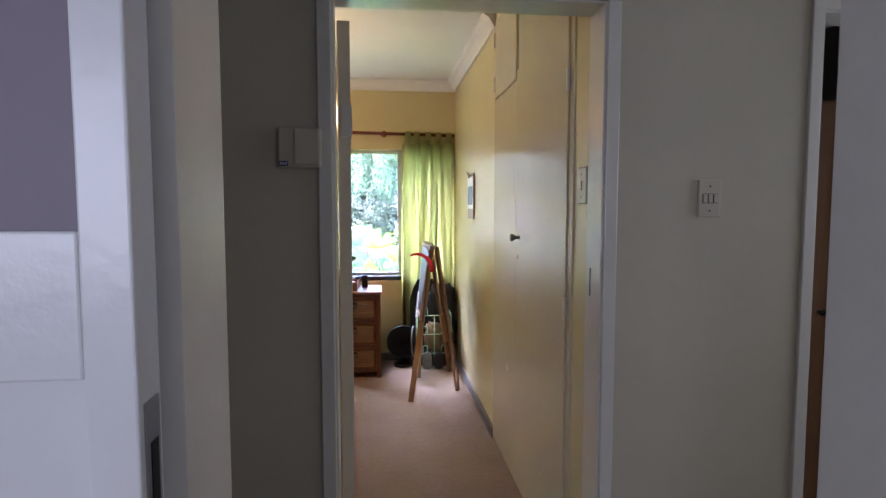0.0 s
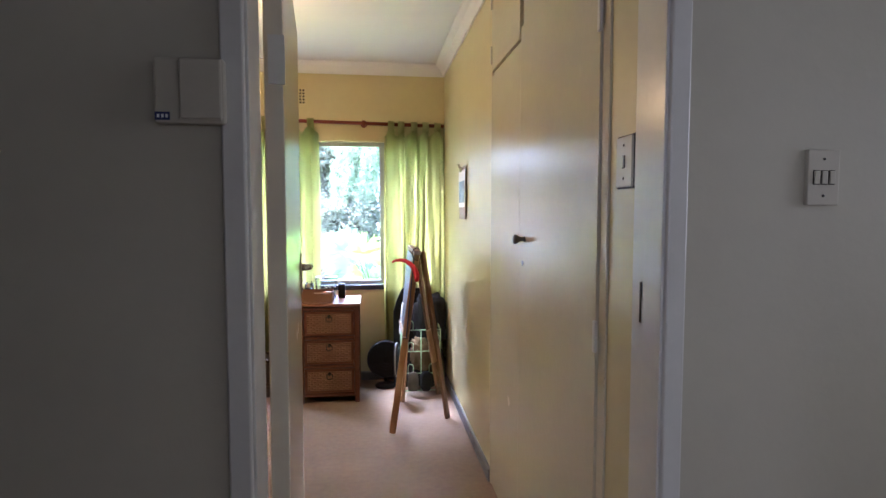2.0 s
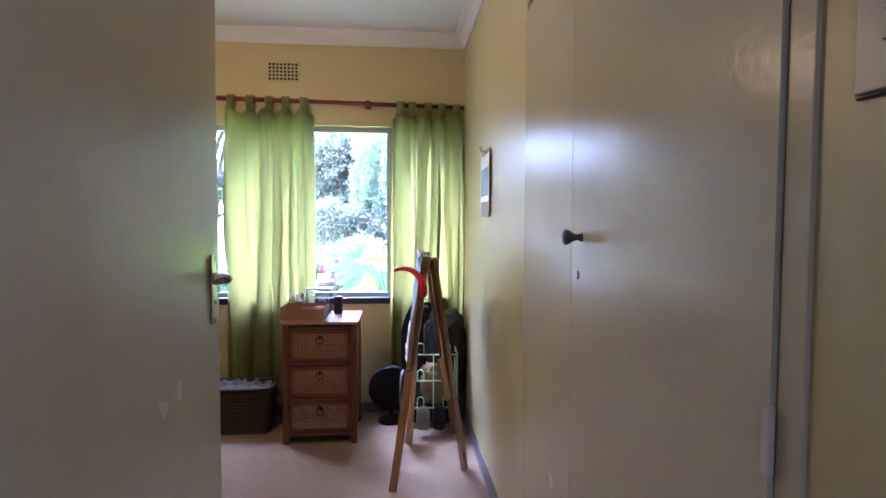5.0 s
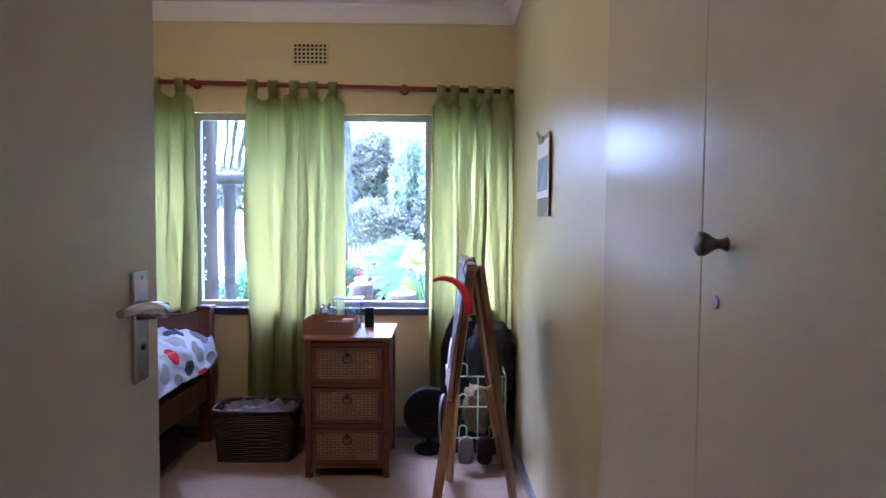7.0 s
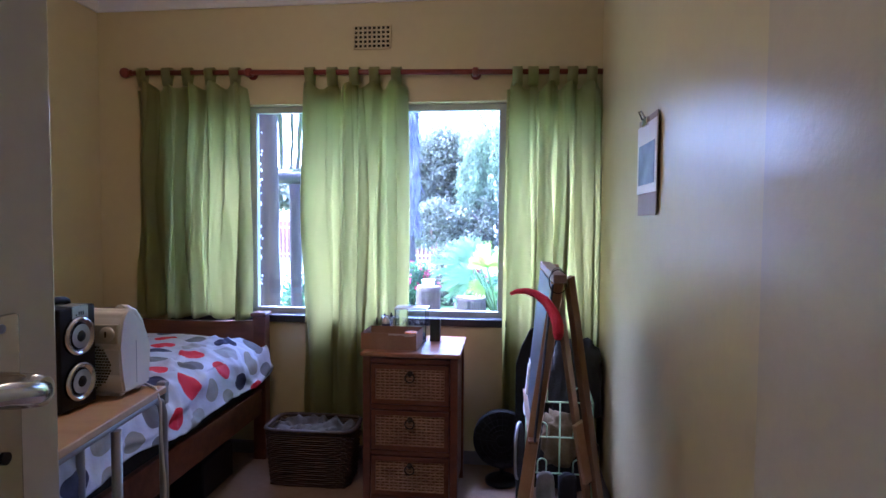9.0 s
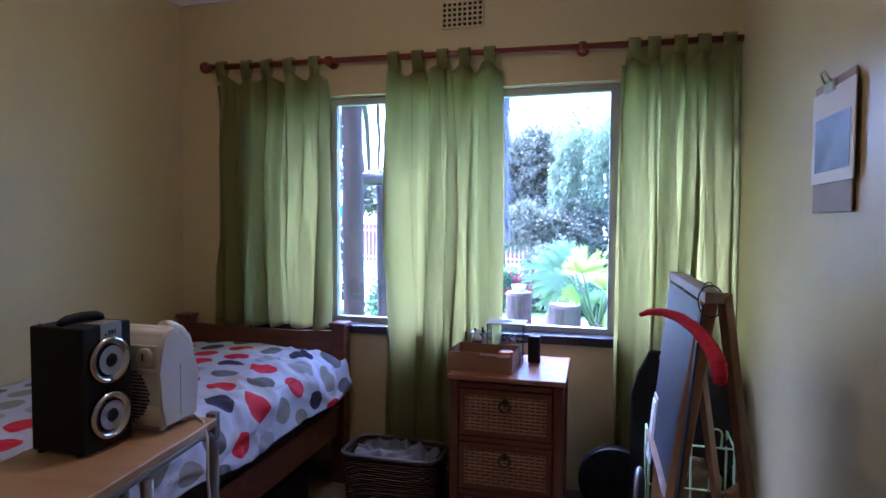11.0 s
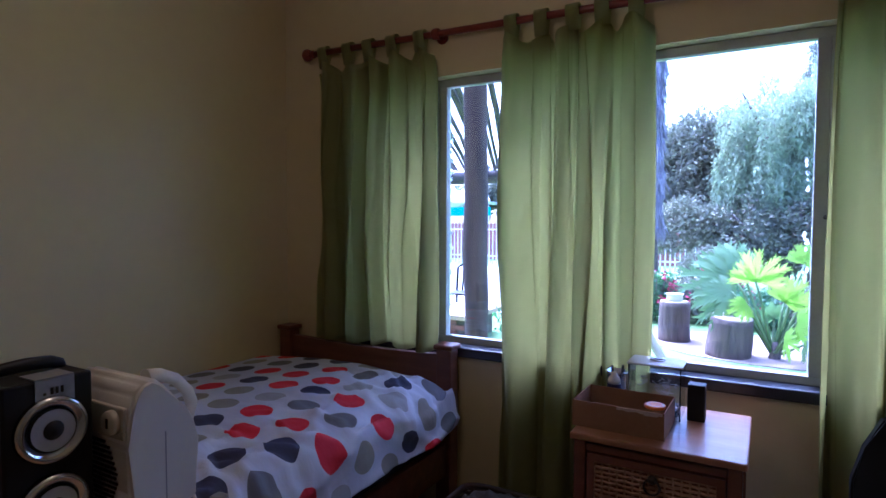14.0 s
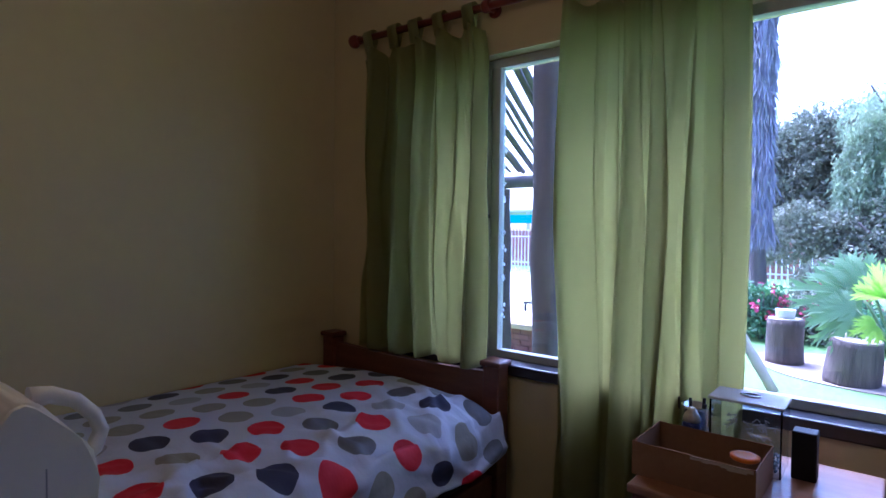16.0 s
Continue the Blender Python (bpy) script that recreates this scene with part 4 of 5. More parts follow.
mesh("dark_box", boxes((-0.062, -0.012, 3.33, 3.375, CZ, CZ + 0.112), bevel=0.003), "black_plastic", None, "small upright black box beside the fish tank", "", "box")


def pot():
    t = thing("steel_mug", (-0.290, 3.405, CZ), "ribbed dark steel mug holding pens and a marker", "mug")
    part("body", lathe(bmesh.new(), [(0.034, 0), (0.036, 0.01), (0.036, 0.10), (0.039, 0.108), (0.034, 0.108), (0.033, 0.012)], (0, 0, 0), "z", 26), "chrome", t)
    for k, (x, y, h) in enumerate(((0.01, 0.01, 0.125), (-0.012, 0.008, 0.12), (0.016, -0.01, 0.118))):
        part("pen", tube(bmesh.new(), [(x, y, 0.012), (x * 1.6, y * 1.5, h)], 0.0045, 8), "black_plastic", t)


def bottle():
    t = thing("spray_bottle", (-0.285, 3.343, CZ), "small navy bottle with a rounded white cap", "bottle")
    part("body", lathe(bmesh.new(), [(0.021, 0), (0.022, 0.004), (0.022, 0.075), (0.020, 0.08), (0.001, 0.081)], (0, 0, 0), "z", 22), "navy_plastic", t)
    part("cap", lathe(bmesh.new(), [(0.021, 0.0815), (0.021, 0.092), (0.016, 0.102), (0.010, 0.107), (0.0095, 0.116), (0.001, 0.117)], (0, 0, 0), "z", 22), "white_plastic", t, "rounded white cap")


M["navy_plastic"] = mat("navy_plastic", (0.02, 0.03, 0.12), 0.35, noise=0.1, scale=20)
pot()
bottle()


# ---- easel ----
def easel():
    e = thing("easel", (0, 0, 0), "folding pine easel with a blue-grey slate board", "easel")
    TZ = 1.15

    def bar(name, p, q, w, d, mt="pine"):
        bm = bmesh.new()
        v = Vector(q) - Vector(p)
        L = v.length
        box(bm, -w / 2, w / 2, -d / 2, d / 2, 0, L, bevel=0.002)
        m = v.to_track_quat("Z", "Y").to_matrix().to_4x4()
        m.translation = p
        bm.transform(m)
        return part(name, bm, mt, e)
    A, B = Vector((0.475, 2.41, TZ)), Vector((0.472, 2.95, TZ))
    bar("leg", (0.318, 2.44, 0), A, 0.022, 0.040)
    bar("leg", (0.41, 3.03, 0), B, 0.022, 0.040)
    bar("leg", (0.70, 2.655, 0), A + Vector((0.035, 0.02, 0.0)), 0.022, 0.036, "pine_dark")
    bar("leg", (0.70, 3.18, 0), B + Vector((0.035, 0.0, 0.0)), 0.022, 0.036, "pine_dark")
    bar("top_bar", A + Vector((-0.0, -0.055, 0.0)), B + Vector((0, 0.03, 0.0)), 0.042, 0.026, "pine_grey")
    bar("brace", (0.605, 2.56, 0.42), (0.56, 2.52, 0.64), 0.016, 0.05)
    # slate between the front legs
    n = (Vector((0.475, 2.38, TZ)) - Vector((0.318, 2.44, 0)))
    bm = bmesh.new()
    za, zb = 0.62, TZ - 0.02

    def at(zz, y0b, dx):
        u = zz / TZ
        return Vector((0.362 + (0.473 - 0.362) * u + dx, y0b, zz))
    vs = [bm.verts.new(at(z, y, dx)) for dx in (-0.020, -0.014) for y, z in ((2.375, za), (2.97, za), (2.97, zb), (2.375, zb))]
    for q in ((0, 1, 2, 3), (7, 6, 5, 4), (0, 4, 5, 1), (1, 5, 6, 2), (2, 6, 7, 3), (3, 7, 4, 0)):
        bm.faces.new([vs[i] for i in q])
    part("slate_board", bm, "slate", e, "blue-grey slate writing surface")
    for k, dx in enumerate((-0.025, -0.028)):
        bm = bmesh.new()
        vs = [bm.verts.new(at(z, y, dx + o)) for o in (0, 0.004) for y, z in ((2.87 + 0.02 * k, 0.54), (2.96, 0.54), (2.96, 0.755 - 0.02 * k), (2.87 + 0.02 * k, 0.755 - 0.02 * k))]
        for q in ((0, 1, 2, 3), (7, 6, 5, 4), (0, 4, 5, 1), (1, 5, 6, 2), (2, 6, 7, 3), (3, 7, 4, 0)):
            bm.faces.new([vs[i] for i in q])
        part("paper_sheet", bm, "paper", e, "white sheet clipped over the board's lower edge")
    part("ledge", boxes((0.385, 0.415, 2.38, 2.97, 0.612, 0.622), bevel=0.002), "pine_dark", e)
    bm = bmesh.new()
    ring = [(0.47 + 0.028 * math.cos(a), 2.37 + 0.004 * math.sin(3 * a), TZ - 0.01 + 0.038 * math.sin(a)) for a in [2 * math.pi * k / 18 for k in range(19)]]
    tube(bm, ring, 0.0016, 6, cap=False)
    ring = [(0.47 + 0.02 * math.cos(a), 2.42 + 0.05 * math.cos(a), TZ + 0.018 + 0.012 * math.sin(a)) for a in [2 * math.pi * k / 18 for k in range(19)]]
    tube(bm, ring, 0.0016, 6, cap=False)
    part("wire_loop", bm, "dark_metal", e, "thin dark wire loops")


M["pine_dark"] = mat("aged_pine", (0.26, 0.14, 0.07), 0.5, color2=(0.2, 0.1, 0.045), scale=4, fine=0.12, stretch=(6, 6, 1))
M["pine_grey"] = mat("greyed_pine", (0.34, 0.27, 0.23), 0.6, color2=(0.26, 0.2, 0.17), scale=4, fine=0.12, stretch=(6, 1, 6))
easel()


def horn():
    P = [(0.325, 2.50, 1.083), (0.345, 2.48, 1.094), (0.375, 2.445, 1.10), (0.405, 2.39, 1.097), (0.43, 2.32, 1.083), (0.447, 2.25, 1.06), (0.455, 2.20, 1.035), (0.455, 2.18, 1.01), (0.453, 2.175, 0.995)]
    pts, rs = [], []
    R = [0.006, 0.008, 0.010, 0.012, 0.0135, 0.015, 0.016, 0.015, 0.009]
    for i in range(len(P) - 1):
        for s in range(6):
            u = s / 6
            a, b = Vector(P[i]), Vector(P[i + 1])
            pts.append(a.lerp(b, u))
            r = R[i] * (1 - u) + R[i + 1] * u
            rs.append(r * (1.1 if s % 2 else 0.92))
    pts.append(Vector(P[-1]))
    rs.append(0.006)
    h = mesh("crochet_horn", tube(bmesh.new(), pts, rs, 16), "red_wool", None, "curved red crochet horn hung over the easel's top", "", "toy")


horn()


# ---- wire shoe rack ----
def shoe_rack():
    r = thing("shoe_rack", (0.565, 3.22, 0), "pale green wire shoe rack with upright hoops", "shoe rack")
    w, H = 0.148, 0.50
    for x in (-w, w):
        bm = bmesh.new()
        tube(bm, [(x, -0.03, 0.0), (x, -0.03, H), (x, 0.10, H + 0.02)], 0.0045, 8)
        tube(bm, [(x, 0.12, 0.0), (x, 0.10, H + 0.02)], 0.0045, 8)
        part("side_frame", bm, "green_wire", r)
    part("middle_post", tube(bmesh.new(), [(0, -0.03, 0.03), (0, -0.03, H)], 0.004, 8), "green_wire", r)
    for z in (0.03, 0.165, 0.335, H):
        part("rail", tube(bmesh.new(), [(-w, -0.033, z), (w, -0.033, z)], 0.004, 8), "green_wire", r)
        if z > 0.1:
            for x in (-0.095, -0.05, 0.05, 0.095):
                if abs(x) > 0.06:
                    bm = bmesh.new()
                    c = x * 0.85
                    tube(bm, [(c - 0.02, -0.036, z)] + [(c - 0.02 * math.cos(a), -0.05, z + 0.055 + 0.02 * math.sin(a)) for a in [math.pi * k / 8 for k in range(9)]] + [(c + 0.02, -0.036, z)], 0.0038, 8)
                    part("hoop", bm, "green_wire", r)


shoe_rack()


def fan():
    f = thing("desk_fan", (0.30, 3.43, 0), "small dark round fan standing on the floor by the wall", "fan")
    part("base", lathe(bmesh.new(), [(0.085, 0), (0.085, 0.015), (0.06, 0.028), (0.015, 0.035)], (0, 0, 0), "z", 24), "black_plastic", f)
    part("neck", tube(bmesh.new(), [(0, 0.02, 0.03), (0, 0.03, 0.22)], 0.012, 10), "black_plastic", f)
    bm = bmesh.new()
    for rr in (0.03, 0.055, 0.08, 0.11, 0.145):
        y = -0.02 + (rr / 0.145) ** 2 * 0.02
        tube(bm, [(rr * math.cos(a), y, 0.215 + rr * math.sin(a)) for a in [2 * math.pi * k / 28 for k in range(29)]], 0.0022, 5, cap=False)
    for k in range(24):
        a = 2 * math.pi * k / 24
        tube(bm, [(0.03 * math.cos(a), -0.02, 0.215 + 0.03 * math.sin(a)), (0.145 * math.cos(a), 0.0, 0.215 + 0.145 * math.sin(a))], 0.0014, 4)
    part("front_grille", bm, "black_plastic", f)
    part("rim", lathe(bmesh.new(), [(0.145, 0.0), (0.149, -0.002), (0.149, -0.045), (0.105, -0.06), (0.03, -0.07)], (0, 0, 0.215), "y", 30), "black_plastic", f)
    bm = bmesh.new()
    for k in range(4):
        a = math.pi / 2 * k + 0.3
        vs = [bm.verts.new((math.cos(a + da) * rr, dy, 0.215 + math.sin(a + da) * rr)) for rr, da, dy in ((0.02, -0.3, 0.008), (0.12, -0.35, 0.004), (0.125, 0.35, 0.022), (0.02, 0.5, 0.022))]
        bm.faces.new(vs)
    bl = part("blades", bm, "black_plastic", f)
    so = bl.modifiers.new("s", "SOLIDIFY")
    so.thickness = 0.002


fan()


def black_board_bag():
    b = thing("black_case", pose(0.51, 3.40, 0.0, -6, 0, 0), "tall flat black case with a handle slot leaning by the wall", "bag")
    bm = bmesh.new()
    out = [(-0.145, 0.0), (0.145, 0.0), (0.145, 0.60), (0.115, 0.70), (0.07, 0.79), (-0.07, 0.79), (-0.115, 0.70), (-0.145, 0.60)]
    fa = [bm.verts.new((x, -0.02, z)) for x, z in out]
    ba = [bm.verts.new((x, 0.03, z)) for x, z in out]
    n = len(out)
    for i in range(n):
        bm.faces.new((fa[i], fa[(i + 1) % n], ba[(i + 1) % n], ba[i]))
    bm.faces.new(fa)
    bm.faces.new(list(reversed(ba)))
    bmesh.ops.bevel(bm, geom=list(bm.edges), offset=0.006, segments=2, affect="EDGES")
    part("body", bm, "black_plastic", b)
    part("handle_slot", boxes((-0.035, 0.035, -0.0225, -0.0205, 0.755, 0.775), bevel=0.0008), "grey_metal", b)


black_board_bag()
soft("backpack", (0.655, 3.42, 0.34), (0.26, 0.2, 0.40), "black_cloth", "black backpack resting on stacked bags in the corner", "bag", 11, amp=0.2)
soft("stacked_bag", (0.62, 3.43, 0.0), (0.30, 0.22, 0.34), "black_cloth", "dark soft bag standing on the floor in the corner", "bag", 14, amp=0.16)
soft("orange_cloth", (0.575, 3.30, 0.16), (0.16, 0.12, 0.24), mat("dull_ochre_cloth", (0.2, 0.14, 0.07), 0.85, noise=0.3, scale=8, fine=0.15), "crumpled ochre cloth pushed behind the shoe rack", "cloth", 5, amp=0.3)


def racket():
    r = thing("racket_cover", pose(0.375, 3.10, 0.0, 0, 0, 78), "dark oval racket cover leaning beside the easel", "racket")
    bm = bmesh.new()
    ring = [(0.085 * math.cos(a), 0.30 + 0.125 * math.sin(a)) for a in [2 * math.pi * k / 28 for k in range(28)]]
    fa = [bm.verts.new((x, -0.012, z)) for x, z in ring]
    ba = [bm.verts.new((x, 0.012, z)) for x, z in ring]
    for i in range(28):
        bm.faces.new((fa[i], fa[(i + 1) % 28], ba[(i + 1) % 28], ba[i]))
    bm.faces.new(fa)
    bm.faces.new(list(reversed(ba)))
    bmesh.ops.bevel(bm, geom=[e for e in bm.edges], offset=0.003, segments=2, affect="EDGES")
    part("head", bm, "navy_cloth", r)
    part("rim", tube(bmesh.new(), [(x, 0, z) for x, z in ring] + [(ring[0][0], 0, ring[0][1])], 0.006, 8, cap=False), "grey_metal", r)
    part("grip", tube(bmesh.new(), [(0, 0, 0.0), (0, 0, 0.176)], 0.012, 10), "black_plastic", r)


racket()
M["grey_shoe"] = mat("grey_shoe_fabric", (0.24, 0.23, 0.22), 0.8, noise=0.25, scale=20, fine=0.15)
for i, (x, lab) in enumerate(((0.50, "grey canvas shoe hung sole out on the wire rack"), (0.60, "dark canvas shoe hung on the wire rack"))):
    soft("shoe", (x, 3.155, 0.035), (0.085, 0.04, 0.15), "grey_shoe" if i == 0 else "black_cloth", lab, "shoe", 20 + i, amp=0.08)


# ---- basket ----
def basket():
    b = thing("wicker_basket", (-0.665, 3.36, 0), "dark wicker basket lined and heaped with cloth", "basket")
    w, d, H = 0.225, 0.125, 0.285
    bm = bmesh.new()
    nz, per = 26, 64
    for k in range(nz):
        z = 0.008 + H * k / nz
        s = 0.90 + 0.10 * k / nz
        pts = []
        for i in range(per + 1):
            a = 2 * math.pi * i / per
            cx = math.copysign(abs(math.cos(a)) ** 0.35, math.cos(a)) * w * s
            cy = math.copysign(abs(math.sin(a)) ** 0.35, math.sin(a)) * d * s
            o = 1 + (0.014 if (i // 2 + k) % 2 else -0.014)
            pts.append((cx * o, cy * o, z))
        tube(bm, pts, 0.0062, 4, cap=False)
    part("woven_wall", bm, "wicker_dark", b, kind="stuff")
    pts = [(math.copysign(abs(math.cos(a)) ** 0.35, math.cos(a)) * w * 1.01, math.copysign(abs(math.sin(a)) ** 0.35, math.sin(a)) * d * 1.01, H) for a in [2 * math.pi * i / 48 for i in range(49)]]
    part("rim", tube(bmesh.new(), pts, 0.011, 8, cap=False), "wicker_dark", b)
    part("bottom", boxes((-w * 0.86, w * 0.86, -d * 0.86, d * 0.86, 0.002, 0.012)), "wicker_dark", b)


basket()
M["grey_cloth"] = mat("pale_grey_cloth", (0.13, 0.12, 0.11), 0.9, noise=0.2, scale=9, fine=0.08, bump=0.3, bscale=50)


def basket_cloth():
    bm = bmesh.new()
    n = 34
    rows = []
    for j in range(n + 1):
        row = []
        for i in range(n + 1):
            u, v = i / n * 2 - 1, j / n * 2 - 1
            x, y = u * 0.20, v * 0.105
            z = 0.258 + 0.05 * noise.noise(Vector((u * 1.8, v * 1.5, 2))) + 0.03 * noise.noise(Vector((u * 5, v * 4, 5))) + 0.035 * max(0, 1 - ((u - 0.35) / 0.35) ** 2) * max(0, 1 - v * v)
            row.append(bm.verts.new((x, y, z)))
        rows.append(row)
    for j in range(n):
        for i in range(n):
            f = bm.faces.new((rows[j][i], rows[j][i + 1], rows[j + 1][i + 1], rows[j + 1][i]))
            f.smooth = True
    ob = mesh("basket_cloth", bm, "grey_cloth", None, "crumpled pale grey cloth heaped in the wicker basket", "", "cloth")
    ob.location = (-0.665, 3.36, 0.0)
    so = ob.modifiers.new("s", "SOLIDIFY")
    so.thickness = 0.012


basket_cloth()
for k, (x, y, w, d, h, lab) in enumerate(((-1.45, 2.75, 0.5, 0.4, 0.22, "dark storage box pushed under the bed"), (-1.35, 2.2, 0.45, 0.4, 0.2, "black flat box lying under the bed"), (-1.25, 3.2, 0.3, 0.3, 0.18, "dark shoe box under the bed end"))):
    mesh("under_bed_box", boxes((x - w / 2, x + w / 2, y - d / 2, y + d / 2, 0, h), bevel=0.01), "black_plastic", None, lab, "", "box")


# ---- on the walls ----
def clipboard():
    c = thing("clipboard", (0.797, 2.607, 1.525), "brown clipboard hung on the wall with a printed sheet", "clipboard")
    part("board", boxes((-0.008, -0.004, -0.125, 0.125, -0.172, 0.17), bevel=0.0015), "brown_board", c)
    part("sheet", boxes((-0.0125, -0.0095, -0.140, 0.125, -0.095, 0.145)), "paper", c, "white printed sheet")
    part("printed_picture", boxes((-0.0138, -0.0128, -0.118, 0.10, -0.065, 0.075)), "print", c, "blue-grey printed landscape picture")
    bm = bmesh.new()
    box(bm, -0.022, -0.009, -0.03, 0.03, 0.135, 0.165, bevel=0.004)
    tube(bm, [(-0.022, -0.02, 0.16), (-0.034, -0.012, 0.185), (-0.036, 0.012, 0.185), (-0.022, 0.02, 0.16)], 0.0028, 7)
    part("spring_clip", bm, "chrome", c, "silver spring clip")


M["brown_board"] = mat("pale_hardboard", (0.36, 0.29, 0.23), 0.6, noise=0.12, scale=12, fine=0.05)
M["print"] = mat("blue_grey_print", (0.03, 0.07, 0.14), 0.4, color2=(0.16, 0.24, 0.36), scale=9, fine=0.1)
clipboard()


def air_vent():
    v = thing("air_vent", (-0.424, WY - 0.002, 2.325), "cream pierced wall vent with dark square holes", "air vent")
    part("backing", boxes((-0.10, 0.10, -0.003, 0.0, -0.06, 0.06)), "black_plastic", v)
    nx, nz = 8, 5
    bm = bmesh.new()
    for i in range(nx + 1):
        x = -0.10 + 0.2 * i / nx
        box(bm, x - 0.0042, x + 0.0042, -0.014, -0.003, -0.06, 0.06)
    for k in range(nz + 1):
        z = -0.06 + 0.12 * k / nz
        box(bm, -0.10, 0.10, -0.0135, -0.003, z - 0.0038, z + 0.0038)
    part("grille", bm, "wall", v)


air_vent()


def switch(name, m, w, h, gangs, label, rim=None, plastic="cream_plastic"):
    s = thing(name, m, label, "light switch")
    if rim:
        part("rim", boxes((-w / 2 - 0.004, w / 2 + 0.004, -0.006, 0, -h / 2 - 0.004, h / 2 + 0.004), bevel=0.002), rim, s)
    part("plate", boxes((-w / 2, w / 2, -0.011, -0.004 if rim else 0, -h / 2, h / 2), bevel=0.002), plastic, s)
    for g in range(gangs):
        x = (g - (gangs - 1) / 2) * 0.0175
        part("rocker_rim", boxes((x - 0.0075, x + 0.0075, -0.0118, -0.011, -0.015, 0.015)), "dark_metal", s)
        part("rocker", boxes((x - 0.006, x + 0.006, -0.015, -0.0118, -0.0135, 0.0135), bevel=0.0015), plastic, s)
    for z in (-h * 0.33, h * 0.33):
        part("screw", lathe(bmesh.new(), [(0.003, 0.0105), (0.003, 0.012), (0.001, 0.0125)], (0, 0, z), "y", 10), "dark_metal", s)


switch("triple_switch", (1.128, 0, 1.465), 0.072, 0.115, 3, "aged cream triple light switch on the corridor wall", None, "aged_plastic")
switch("bedroom_switch", pose(0.80, 0.20, 1.512, 0, 0, -90), 0.082, 0.118, 1, "cream light switch with dark rim inside the doorway", "dark_metal")


def alarm_box():
    a = thing("alarm_sensor", (-0.119, 0, 1.606), "aged cream alarm sensor box with a small dark badge", "alarm")
    part("housing", boxes((-0.06, 0.06, -0.028, 0, -0.057, 0.057), bevel=0.006), "aged_plastic", a)
    part("cover", boxes((-0.015, 0.057, -0.034, -0.028, -0.05, 0.055), bevel=0.004), "aged_plastic", a)
    part("badge", boxes((-0.057, -0.032, -0.0295, -0.028, -0.052, -0.038)), "navy_plastic", a, "dark blue badge plate")
    part("badge_marks", boxes((-0.053, -0.049, -0.03, -0.0295, -0.048, -0.042), (-0.046, -0.042, -0.03, -0.0295, -0.048, -0.042), (-0.039, -0.035, -0.03, -0.0295, -0.048, -0.042)), "paper", a, kind="stuff")


alarm_box()
mesh("strike_plate", boxes((0.7845, 0.786, 0.090, 0.097, 1.15, 1.24)), "dark_metal", None, "dark metal strike plate on the door frame", "structure", "door furniture")


def pendant():
    p = thing("pendant_lamp", (-0.6, 2.16, CEIL), "bare warm bulb on a short white ceiling flex", "ceiling lamp")
    part("rose", lathe(bmesh.new(), [(0.045, 0), (0.045, -0.012), (0.03, -0.025), (0.006, -0.03)], (0, 0, 0), "z", 20), "white_plastic", p)
    part("flex", tube(bmesh.new(), [(0, 0, -0.03), (0, 0, -0.42)], 0.003, 6), "white_plastic", p)
    part("holder", lathe(bmesh.new(), [(0.012, -0.41), (0.018, -0.42), (0.018, -0.465), (0.015, -0.47)], (0, 0, 0), "z", 16), "white_plastic", p)


pendant()

# ---- garden ----
G = -0.25
M["lawn"] = mat("garden_lawn", (0.13, 0.26, 0.06), 0.9, noise=0.4, scale=1.6, fine=0.35, color2=(0.12, 0.19, 0.05))
M["sand"] = mat("pale_garden_sand", (0.28, 0.21, 0.18), 0.9, noise=0.2, scale=1.5, fine=0.15)
M["bark"] = mat("grey_weathered_bark", (0.14, 0.11, 0.095), 0.9, noise=0.45, scale=5, fine=0.3, stretch=(4, 4, 0.6), bump=0.7, bscale=14, dist=0.02)
M["stump_bark"] = mat("dark_cracked_stump_bark", (0.13, 0.09, 0.075), 0.9, color2=(0.05, 0.035, 0.03), scale=9, fine=0.35, stretch=(3, 3, 0.5), bump=0.8, bscale=16, dist=0.02)
M["pole_wood"] = mat("weathered_gum_pole", (0.085, 0.058, 0.052), 0.8, color2=(0.045, 0.03, 0.03), scale=4, fine=0.2, stretch=(6, 6, 0.5), bump=0.5, bscale=18, dist=0.006)
M["cut_wood"] = mat("pale_cut_wood", (0.42, 0.34, 0.27), 0.8, noise=0.2, scale=8, fine=0.12)
M["lath"] = mat("dark_grey_laths", (0.12, 0.105, 0.11), 0.85, noise=0.3, scale=5, fine=0.2)
M["leaf_light"] = translucent(mat("pale_pepper_leaves", (0.33, 0.38, 0.24), 0.6, noise=0.4, scale=1.2, fine=0.3), (0.4, 0.52, 0.3), 0.4)
M["leaf_dark"] = translucent(mat("dark_shrub_leaves", (0.25, 0.25, 0.17), 0.6, noise=0.45, scale=1.5, fine=0.35), (0.2, 0.24, 0.15), 0.3)
M["leaf_lime"] = translucent(mat("lime_broad_leaves", (0.2, 0.33, 0.045), 0.6, spec=0.2, noise=0.35, scale=5, fine=0.12), (0.5, 0.8, 0.1), 0.4)
M["leaf_blue"] = translucent(mat("blue_green_broad_leaves", (0.12, 0.22, 0.13), 0.6, spec=0.2, noise=0.35, scale=5, fine=0.12), (0.15, 0.35, 0.1), 0.25)
M["pink"] = mat("pink_petals", (0.6, 0.05, 0.14), 0.6, noise=0.3, scale=10, fine=0.2)
M["fence"] = mat("white_painted_steel", (0.72, 0.72, 0.74), 0.5, noise=0.08, scale=3, fine=0.03)
M["brick_red"] = mat("red_brick", (0.35, 0.14, 0.11), 0.85, noise=0.3, scale=2, fine=0.2)
M["teal"] = mat("teal_sheet", (0.02, 0.36, 0.38), 0.5, noise=0.1, scale=2)
